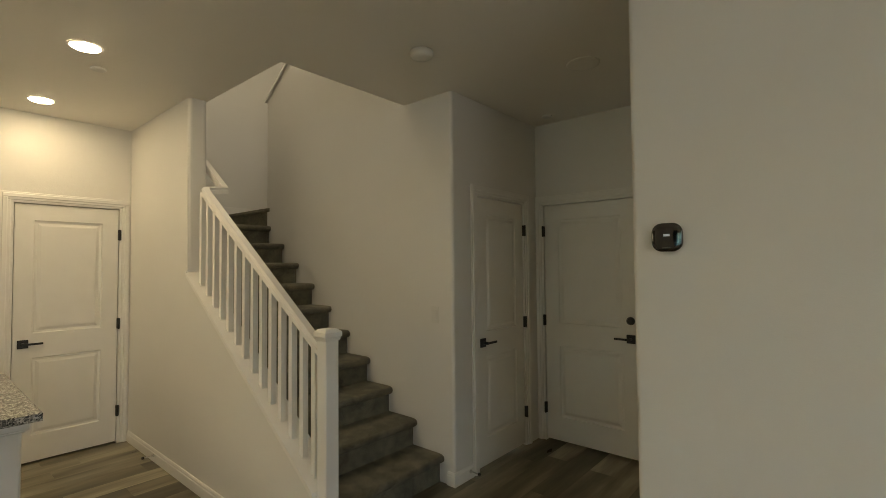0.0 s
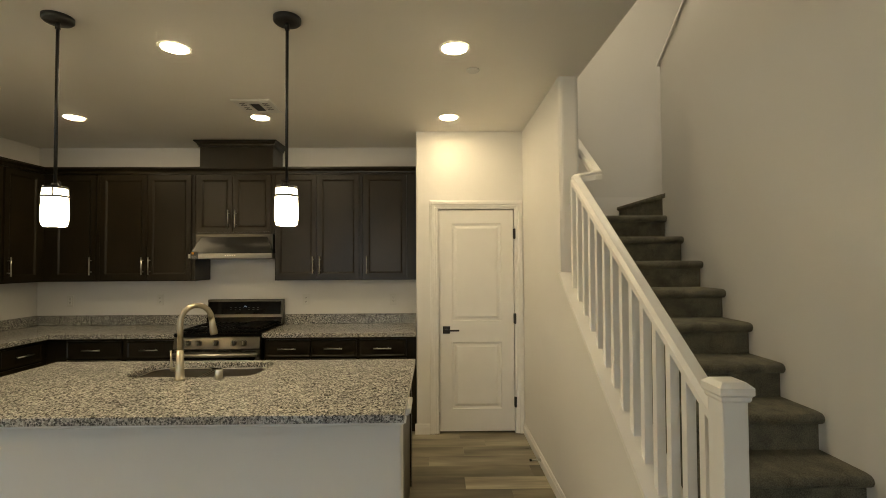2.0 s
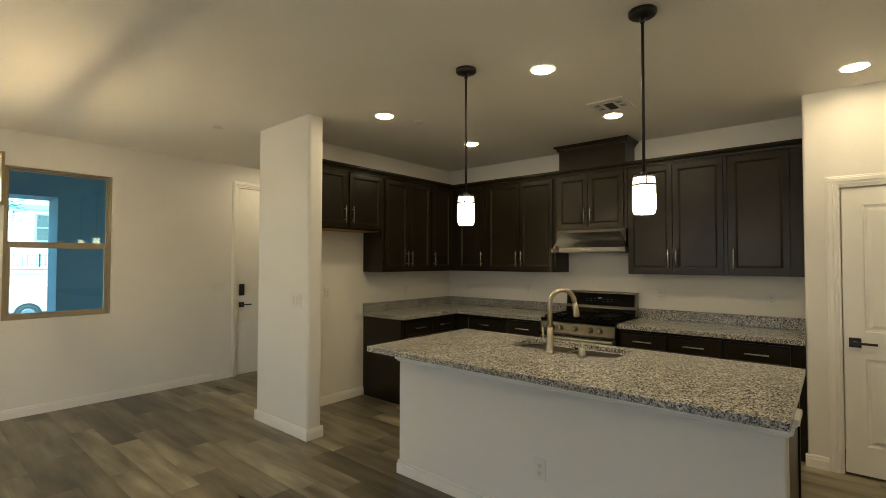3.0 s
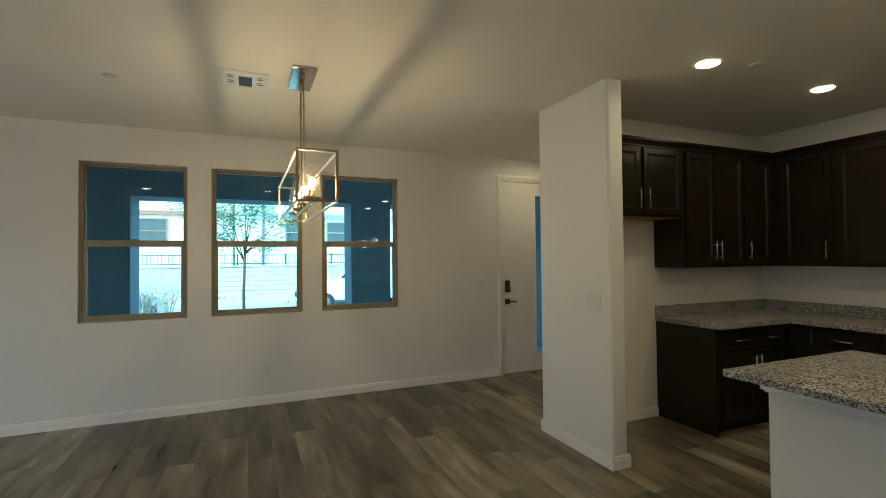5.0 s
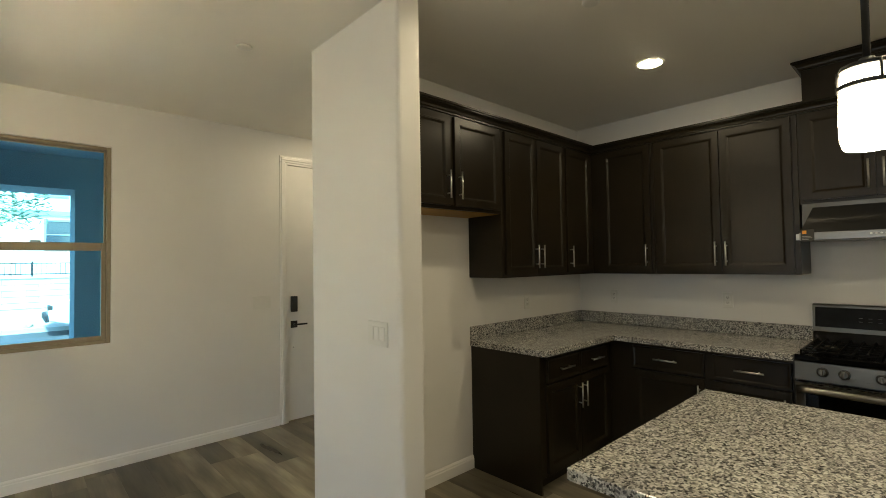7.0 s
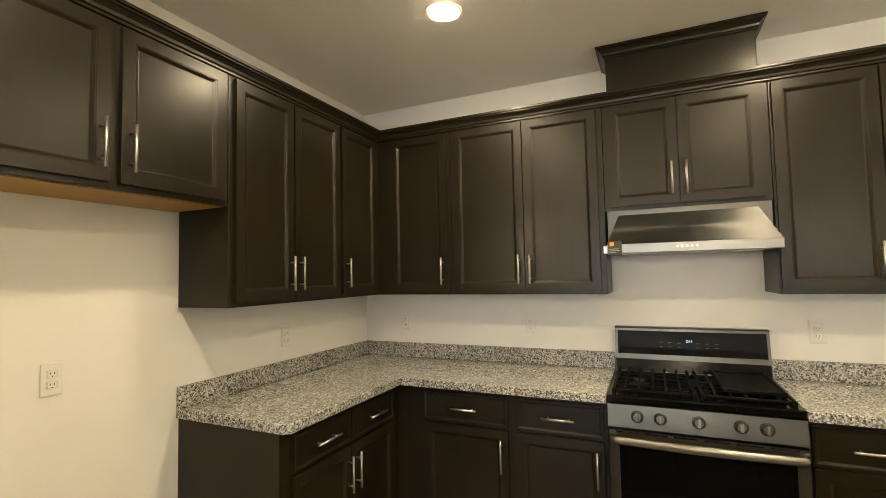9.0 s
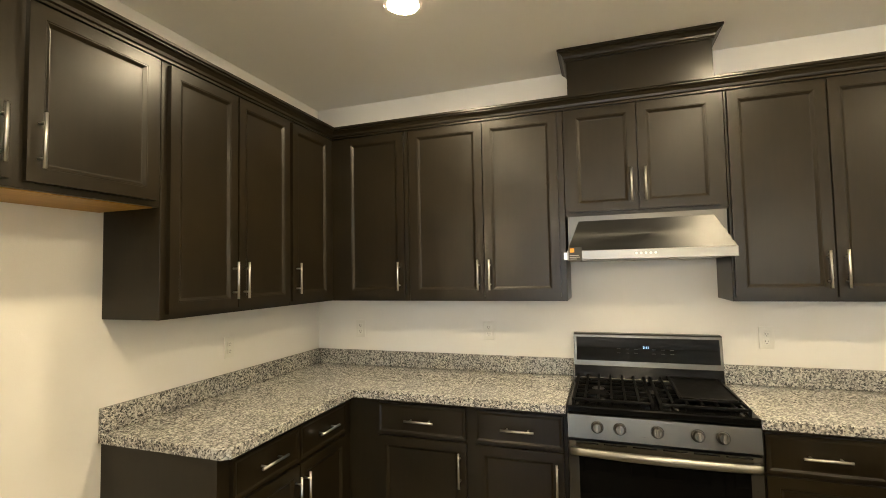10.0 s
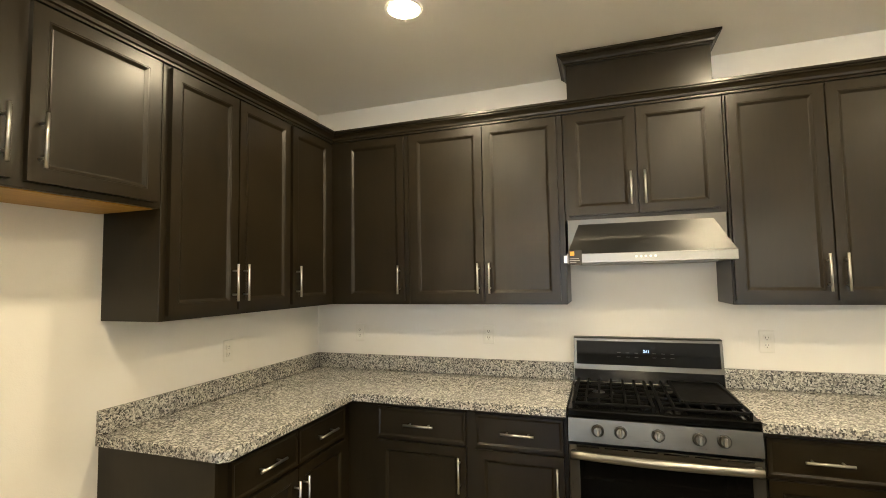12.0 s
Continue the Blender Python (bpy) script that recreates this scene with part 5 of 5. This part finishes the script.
X, Y, NY_ = (1, 0, 0), (0, 1, 0), (0, -1, 0)
wall_plate("switch", (-2.687, -2.875, 1.155), Y, X, 3)
wall_plate("switch", (-3.09, -5.29, 1.15), X, Y, 3)
wall_plate("switch", (-2.205, 2.64, 1.16), X, NY_)
wall_plate("outlet", (-5.40, -2.15, 1.17), Y, X)
wall_plate("outlet", (-5.40, -0.66, 1.165), Y, X)
wall_plate("outlet", (-5.40, -3.06, 1.165), Y, X)
wall_plate("outlet", (-5.40, 0.24, 1.165), Y, X)
wall_plate("outlet", (-4.55, -3.40, 1.155), X, Y)
wall_plate("outlet", (-3.38, -3.40, 1.155), X, Y)
wall_plate("outlet", (-0.55, -5.29, 0.345), X, Y)
wall_plate("outlet", (-2.78, -0.59, 0.345), Y, X)

th = thing("thermostat", (-0.48, 2.0, 1.61), "black glass smart thermostat with rounded corners", "thermostat")
bm = mesh()
pts = rounded(-0.053, 0.053, -0.053, 0.053, 0.035, 6)
rings = [[bm.verts.new((-0.48 + a * k, yy, 1.61 + b * k)) for a, b in pts] for yy, k in ((1.9995, 0.97), (1.984, 1.0), (1.9785, 0.985), (1.9762, 0.95), (1.9755, 0.91), (1.9749, 0.70), (1.97445, 0.45), (1.9742, 0.20))]
for lo, hi in zip(rings, rings[1:]):
    for k in range(len(pts)):
        bm.faces.new((lo[k], hi[k], hi[(k + 1) % len(pts)], lo[(k + 1) % len(pts)])).smooth = hi is not rings[1]
bm.faces.new(rings[0]), bm.faces.new(rings[-1])
bmesh.ops.recalc_face_normals(bm, faces=bm.faces)
part("case", bm, DOMEGLASS, th)
part("display_bar", box(mesh(), -0.495, 1.9745, 1.569, -0.465, 1.9790, 1.5735), TOUCH, th, "pale strip on the display")
# small, faintly emissive blue patch on the glass face
part("blue_patch", box(mesh(), -0.49, 1.9735, 1.613, -0.468, 1.9760, 1.622), SCREEN, th, "faint blue glowing patch")

# ---- outside ----
GZ, RZ = -0.12, -0.45
bm = mesh()
box(bm, -400, -400, RZ - 0.3, 400, 400, RZ)
structure("ground", bm, GRAVEL, "tan desert gravel ground")
structure("ground_yard", prism(mesh(), [(-13.4, RZ - 0.05), (-11.6, GZ), (30.0, GZ), (30.0, RZ - 0.05)], 0, -60, 60), GRAVEL, "tan gravel yard sloping down to the street")
# unseen walls added to keep low blue sky out of the room's reflections
structure("wall_garden_east", box(mesh(), 9.0, -5.44, GZ, 9.2, 9.0, 2.6), PALESTUCCO, "unseen stucco wall added to block low sky from the living room")
structure("wall_garden_north", box(mesh(), -0.4, 9.0, GZ, 9.2, 9.2, 2.6), PALESTUCCO, "unseen stucco wall added to block low sky from the living room")
structure("pavement", box(mesh(), -60, -14.9, RZ - 0.01, 60, -13.5, RZ + 0.12), CONCRETE, "pale concrete sidewalk")
structure("road", box(mesh(), -200, -19.9, RZ - 0.01, 200, -15.05, RZ + 0.008), ASPHALT, "grey asphalt street")
structure("kerb", box(mesh(), -60, -15.05, RZ - 0.01, 60, -14.9, RZ + 0.125), CONCRETE, "concrete kerb")
structure("kerb", box(mesh(), -60, -20.05, RZ - 0.01, 60, -19.9, RZ + 0.14), CONCRETE, "concrete kerb")
bm = mesh()
prism(bm, [(-22.2, RZ - 0.05), (-20.05, RZ - 0.05), (-20.05, RZ + 0.13), (-22.2, 0.19)], 0, -60, 60)
structure("planting_bank", bm, GRAVEL, "sloping gravel bank below the block wall")

porch = thing("porch", (-0.5, -6.7, GZ), "shaded front porch of dark stucco with two square columns", "porch", "", "structure")
part("porch_slab", box(mesh(), -5.6, -8.6, GZ + 0.001, 4.6, -5.45, -0.03), CONCRETE, porch)
part("porch_soffit", box(mesh(), -6.0, -8.65, 2.78, 4.8, -5.441, 2.9), SOFFIT, porch)
part("porch_beam", box(mesh(), -5.6, -8.45, 2.40, 4.6, -7.85, 2.7795), STUCCO, porch)
part("column", box(mesh(), -2.62, -8.45, -0.03, -1.95, -7.85, 2.3995), STUCCO, porch)
part("column", box(mesh(), 1.15, -8.45, -0.03, 2.2, -7.85, 2.3995), STUCCO, porch)
part("side_wall", box(mesh(), 2.05, -7.85, -0.03, 2.2, -5.441, 2.7795), STUCCO, porch)
part("side_wall", box(mesh(), -5.6, -8.45, -0.03, -4.9, -5.441, 2.7795), STUCCO, porch)

# block wall across the street
bw = thing("block_wall", (0, -22.1, 0), "long tan concrete block retaining wall across the street", "wall", "", "structure")
verts, faces = [], []
rng2 = random.Random(4)
for row in range(5):
    for col in range(-42, 42):
        x = col * 0.61 + (0.305 if row % 2 else 0)
        z, d = 0.165 + row * 0.203, rng2.uniform(0, 0.012)
        i = len(verts)
        x0, x1, y0, y1, z0, z1 = x + 0.006, x + 0.604, -22.30, -22.0 - d, z + 0.006, z + 0.197
        verts += [(x0, y0, z0), (x1, y0, z0), (x1, y1, z0), (x0, y1, z0), (x0, y0, z1), (x1, y0, z1), (x1, y1, z1), (x0, y1, z1)]
        faces += [(i, i + 3, i + 2, i + 1), (i + 4, i + 5, i + 6, i + 7), (i + 3, i + 7, i + 6, i + 2), (i, i + 1, i + 5, i + 4), (i, i + 4, i + 7, i + 3), (i + 1, i + 2, i + 6, i + 5)]
me = bpy.data.meshes.new("blocks")
me.from_pydata(verts, [], faces)
me.materials.append(BLOCK)
ob = new("blocks", me)
ob.parent = bw
ob.matrix_parent_inverse = Matrix.Translation(-Vector(bw.location))
tagged(ob, "rows of tan concrete blocks", "", "", "stuff")
part("mortar", box(mesh(), -26, -22.29, RZ - 0.05, 26, -22.03, 1.175), CONCRETE, bw)
part("coping", box(mesh(), -26, -22.33, 1.182, 26, -21.97, 1.24), CONCRETE, bw, "concrete coping")
fen = thing("fence", (0, -22.15, 1.24), "dark metal picket fence on top of the block wall", "fence")
bm = mesh()
for z in (1.31, 1.68):
    box(bm, -26, -22.165, z, 26, -22.135, z + 0.03)
part("rail", bm, BLACK, fen)
for k in range(27):
    part("post", box(mesh(), -26 + 2 * k, -22.18, 1.24, -25.95 + 2 * k, -22.12, 1.76), BLACK, fen)
bm = mesh()
for k in range(400):
    x = -26 + 0.13 * k
    box(bm, x, -22.158, 1.29, x + 0.016, -22.142, 1.71)
tagged(part("pickets", bm, BLACK, fen), "thin dark pickets", "", "", "stuff")


def far_house(x0, x1, y, z0, h, mat, trimmat, wins):
    c = thing("house", ((x0 + x1) / 2, y, z0), "pale stucco two-storey house with tile roof across the street", "house", "houses across the street")
    part("wall", box(mesh(), x0, y - 8, z0 - 1.9, x1, y, z0 + h), mat, c)
    bm = mesh()
    prism(bm, [(y + 0.6, z0 + h), (y - 8.6, z0 + h), (y - 4, z0 + h + 2.0)], 0, x0 - 0.5, x1 + 0.5)
    part("roof", bm, ROOFTILE, c)
    for wx, wz, ww, wh in wins:
        bm = mesh()
        for a in ((wx - 0.1, wz - 0.1, wx, wz + wh + 0.1), (wx + ww, wz - 0.1, wx + ww + 0.1, wz + wh + 0.1), (wx, wz - 0.1, wx + ww, wz), (wx, wz + wh, wx + ww, wz + wh + 0.1), (wx, wz + wh / 2 - 0.03, wx + ww, wz + wh / 2 + 0.03)):
            box(bm, a[0], y + 0.001, a[1], a[2], y + 0.08, a[3])
        w = part("window", bm, trimmat, c)
        part("pane", box(mesh(), wx, y + 0.001, wz, wx + ww, y + 0.03, wz + wh), DARKWIN, w)
    part("band", box(mesh(), x0 - 0.05, y + 0.001, z0 + 2.7, x1 + 0.05, y + 0.10, z0 + 2.95), trimmat, c)


far_house(-10.5, -1.5, -33, 1.6, 5.6, PALESTUCCO, STUCCO, [(-9.5, 2.6, 1.2, 1.4), (-7.0, 2.6, 1.5, 1.4), (-4.0, 2.6, 1.2, 1.4), (-9.3, 5.4, 1.2, 1.3), (-6.6, 5.4, 1.6, 1.3), (-3.6, 5.4, 1.2, 1.3)])
far_house(0.5, 9.5, -33, 1.6, 5.6, PALESTUCCO, REDSTUCCO, [(1.5, 2.6, 1.2, 1.4), (4.2, 2.6, 1.6, 1.4), (7.6, 2.6, 1.2, 1.4), (1.6, 5.4, 1.2, 1.3), (4.4, 5.4, 1.4, 1.3), (7.4, 5.4, 1.2, 1.3)])
far_house(-22.0, -12.5, -34, 1.6, 5.6, PALESTUCCO, REDSTUCCO, [(-20.6, 2.6, 1.2, 1.4), (-17.5, 2.6, 1.6, 1.4), (-14.5, 2.6, 1.2, 1.4), (-20.6, 5.4, 1.2, 1.3), (-14.5, 5.4, 1.2, 1.3)])
far_house(11.5, 20.0, -34, 1.6, 5.6, PALESTUCCO, STUCCO, [(12.6, 2.6, 1.2, 1.4), (15.5, 2.6, 1.6, 1.4), (12.6, 5.4, 1.2, 1.3), (16.0, 5.4, 1.2, 1.3)])


def leaves(bm, rnd, centre, radius, count, size):
    for _ in range(count):
        d = Vector((rnd.gauss(0, 1), rnd.gauss(0, 1), rnd.gauss(0, 0.6)))
        d = d.normalized() * radius * rnd.random() ** 0.5
        c = Vector(centre) + d
        a = Vector((rnd.uniform(-1, 1), rnd.uniform(-1, 1), rnd.uniform(-0.5, 0.5))).normalized()
        b = a.orthogonal().normalized()
        l, w = size * rnd.uniform(0.7, 1.5), size * rnd.uniform(0.18, 0.3)
        bm.faces.new([bm.verts.new(c + a * l * s + b * w * t) for s, t in ((-1, 0), (0, -1), (1, 0), (0, 1))])


def tree(at, height, seed, crown_at, spread_r, label, count):
    rnd = random.Random(seed)
    x, y, z = at
    t = thing("tree", at, label, "tree", "street trees")
    bm = mesh()
    fork = height * 0.57
    tube(bm, [(x, y, z), (x + 0.02, y, z + fork * 0.5), (x - 0.01, y + 0.02, z + fork)], [0.034, 0.029, 0.025], 8)
    tips = []
    for k in range(11):
        a = rnd.uniform(0, 6.28)
        r, h = spread_r * rnd.uniform(0.35, 1.0), crown_at + rnd.uniform(-0.55, 0.75)
        tip = Vector((x + r * math.cos(a), y + r * math.sin(a), z + h))
        mid = Vector((x + r * 0.35 * math.cos(a), y + r * 0.35 * math.sin(a), z + (fork + h) / 2))
        tube(bm, [(x, y, z + fork * rnd.uniform(0.85, 1.0)), mid, tip], [0.017, 0.009, 0.003], 6)
        tips += [tip, (mid + tip) / 2]
    part("trunk", bm, BARK, t)
    bm = mesh()
    for p in tips:
        leaves(bm, rnd, p, 0.40, count, 0.046)
    part("crown", bm, LEAF, t, "thin feathery green crown")


tree((-0.31, -10.7, GZ), 3.1, 3, 2.50, 1.75, "young slim tree with a thin feathery crown in the front yard", 190)
for x, y, s in ((-5.2, -20.5, 7), (4.6, -20.2, 9), (-10.5, -20.6, 12)):
    tree((x, y, RZ + 0.2), 3.0, s, 2.4, 1.1, "slim green tree on the gravel bank", 40)
stake = solid("tree_stake", rod(mesh(), (0.65, -11.3, GZ), (0.30, -11.1, 1.55), 0.022, 8), STAKE, "leaning wooden tree stake in the front yard", "stake")
rnd = random.Random(11)
for k in range(5):
    sx, sy = 1.40 + rnd.uniform(-0.25, 1.0), -11.7 + rnd.uniform(-0.4, 0.3)
    s = thing("dry_shrub", (sx, sy, GZ), "bare twiggy desert shrub in the front yard", "shrub", "yard shrubs")
    bm = mesh()
    for j in range(16):
        a, r, h = rnd.uniform(0, 6.28), rnd.uniform(0.10, 0.65), rnd.uniform(0.7, 1.65)
        mid = Vector((sx + r * 0.4 * math.cos(a), sy + r * 0.4 * math.sin(a), GZ + h * 0.5))
        tube(bm, [(sx, sy, GZ), mid, (sx + r * math.cos(a), sy + r * math.sin(a), GZ + h)], [0.010, 0.007, 0.003], 4)
        for q in range(3):
            b, l = rnd.uniform(0, 6.28), rnd.uniform(0.15, 0.4)
            tube(bm, [mid, mid + Vector((l * 0.5 * math.cos(b), l * 0.5 * math.sin(b), l * 0.7)), mid + Vector((l * math.cos(b), l * math.sin(b), l))], [0.005, 0.004, 0.002], 4)
    part("twigs", bm, TWIG, s)
rnd = random.Random(21)
for k in range(26):
    sx, sy = -13 + 1.0 * k + rnd.uniform(-0.4, 0.4), -21.1 + rnd.uniform(-0.85, 0.85)
    bm = mesh()
    bmesh.ops.create_icosphere(bm, subdivisions=1, radius=rnd.uniform(0.10, 0.22))
    for v in bm.verts:
        v.co = Vector((v.co.x * rnd.uniform(0.8, 1.3) + sx, v.co.y * rnd.uniform(0.8, 1.3) + sy, v.co.z * rnd.uniform(0.6, 0.9) + RZ + 0.16 + (-20.05 - sy) * 0.237))
    solid("boulder", bm, BLOCK, "tan landscaping boulder on the gravel bank", "rock", "bank boulders")


def vehicle(x, y, way, paint, label, pickup):
    """A parked vehicle along x with its nose towards -x (way 1) or +x (way -1); x is the front axle."""
    c = thing("truck" if pickup else "car", (x, y, RZ + 0.01), label, "vehicle", "parked vehicles")
    z = RZ + 0.01
    wb = 3.3 if pickup else 2.7
    top = 1.85 if pickup else 1.42
    belt = 1.12 if pickup else 0.92
    side = [(-0.9, 0.45), (-0.92, belt - 0.28), (-0.75, belt - 0.1), (0.35, belt), (1.0, top - 0.08), (1.25, top), (2.35, top), (2.6, top - 0.08), (2.75, belt + 0.02),
            (wb + 1.0, belt), (wb + 1.05, 0.5), (wb + 0.5, 0.34), (0.5, 0.34), (-0.5, 0.34)]
    if not pickup:
        side[6:9] = [(2.3, top), (2.9, top - 0.14), (3.3, belt + 0.04)]
    bm = mesh()
    prism(bm, [(x + way * a, z + b) for a, b in side], 1, y - 0.9, y + 0.9)
    bmesh.ops.bevel(bm, geom=list(bm.edges), offset=0.05, segments=2, profile=0.5, affect="EDGES")
    part("body", bm, paint, c)
    glass = [(0.55, belt + 0.06), (1.08, top - 0.12), (1.3, top - 0.07), (2.25, top - 0.07), (2.42, belt + 0.06)]
    for yy in (y - 0.903, y + 0.893):
        part("side_window", prism(mesh(), [(x + way * a, z + b) for a, b in glass], 1, yy, yy + 0.01), DARKWIN, c, "dark side glass")
    for ax in (0, wb):
        for yy in (y - 0.93, y + 0.71):
            w = part("wheel", lathe(mesh(), (x + way * ax, yy, z + 0.29), (0, 1, 0), [(0, 0.23), (0.03, 0.29), (0.19, 0.29), (0.22, 0.23)], 24), RUBBER, c, "black tyre")
            yo = yy + (0.222 if yy > y else -0.012)
            part("rim", lathe(mesh(), (x + way * ax, yo, z + 0.29), (0, 1, 0), [(0, 0.185), (0.006, 0.165), (0.008, 0.05)], 12), RIM, w, "alloy rim")
        for yy in (y - 0.906, y + 0.900):
            part("wheel_arch", lathe(mesh(), (x + way * ax, yy, z + 0.30), (0, 1, 0), [(0, 0.335), (0.006, 0.335)], 24), RUBBER, c, "black wheel arch")
    part("bumper", box(mesh(), x - way * 0.98, y - 0.88, z + 0.42, x - way * 0.88, y + 0.88, z + 0.62, 0.03, 2), RUBBER if pickup else paint, c)
    part("headlight", box(mesh(), x - way * 0.93, y + 0.55, z + belt - 0.36, x - way * 0.80, y + 0.905, z + belt - 0.22, 0.02, 2), STEEL, c, "clear headlight")


vehicle(-3.12, -19.1, -1, CARPAINT, "white pickup truck parked along the far kerb", True)
vehicle(2.95, -16.2, 1, BLUECAR, "dark blue car parked at the near kerb", False)

# ---- floor planks ----
structure("subfloor", box(mesh(), -5.70, -5.40, -0.10, 4.75, 3.93, -0.006), SUBFLOOR, "dark floor base under the planks")
floor = thing("floor", (-0.5, -1.0, 0), "grey-brown wood-look vinyl plank floor", "floor", "", "structure")
PW, PL = 0.180, 1.22
rndf = random.Random(5)
strips = []
col = 0
x = -5.40
while x < 4.60:
    y = -5.40 - rndf.uniform(0.05, 1.1)
    while y < 3.90:
        strips.append((x, max(y, -5.40), min(y + PL, 3.90)))
        y += PL
    x += PW
meshes = {}


def plank_mesh(length):
    key = round(length, 3)
    if key not in meshes:
        bm = mesh()
        e, b = 0.0002, 0.0005
        w, l = PW - e, length - e
        lo = [bm.verts.new(p) for p in ((e, e, -0.006), (w, e, -0.006), (w, l, -0.006), (e, l, -0.006))]
        md = [bm.verts.new(p) for p in ((e, e, -b), (w, e, -b), (w, l, -b), (e, l, -b))]
        hi = [bm.verts.new(p) for p in ((e + b, e + b, 0), (w - b, e + b, 0), (w - b, l - b, 0), (e + b, l - b, 0))]
        bm.faces.new(hi)
        for a, c in ((lo, md), (md, hi)):
            for k in range(4):
                bm.faces.new((a[k], a[(k + 1) % 4], c[(k + 1) % 4], c[k]))
        meshes[key] = finish(bm, "plank", PLANK)
    return meshes[key]


verts, faces = [], []
made = 0
for x, y0, y1 in strips:
    if y1 - y0 < 0.02:
        continue
    seen = -5.4 <= x < 0.7 and y1 > -5.3 and y0 < 1.47
    under = (x < -4.75 and y0 > -3.4) or (-3.55 < x < -2.95 and y0 > -1.8 and y1 < 0.5)
    if seen and not under and made < 300:
        ob = new("plank", plank_mesh(y1 - y0))
        ob.location = (x, y0, 0)
        ob.parent = floor
        ob.matrix_parent_inverse = Matrix.Translation(-Vector(floor.location))
        made += 1
    else:
        i, e = len(verts), 0.0005
        verts += [(x + e, y0 + e, 0), (x + PW - e, y0 + e, 0), (x + PW - e, y1 - e, 0), (x + e, y1 - e, 0)]
        verts += [(a, b, -0.006) for a, b, _ in verts[i:i + 4]]
        faces += [(i, i + 1, i + 2, i + 3)] + [(i + k, i + 4 + k, i + 4 + (k + 1) % 4, i + (k + 1) % 4) for k in range(4)]
me = bpy.data.meshes.new("planks")
me.from_pydata(verts, [], faces)
me.materials.append(PLANK)
ob = new("planks", me)
ob.parent = floor
ob.matrix_parent_inverse = Matrix.Translation(-Vector(floor.location))
tagged(ob, "further rows of vinyl planks", "", "", "stuff")
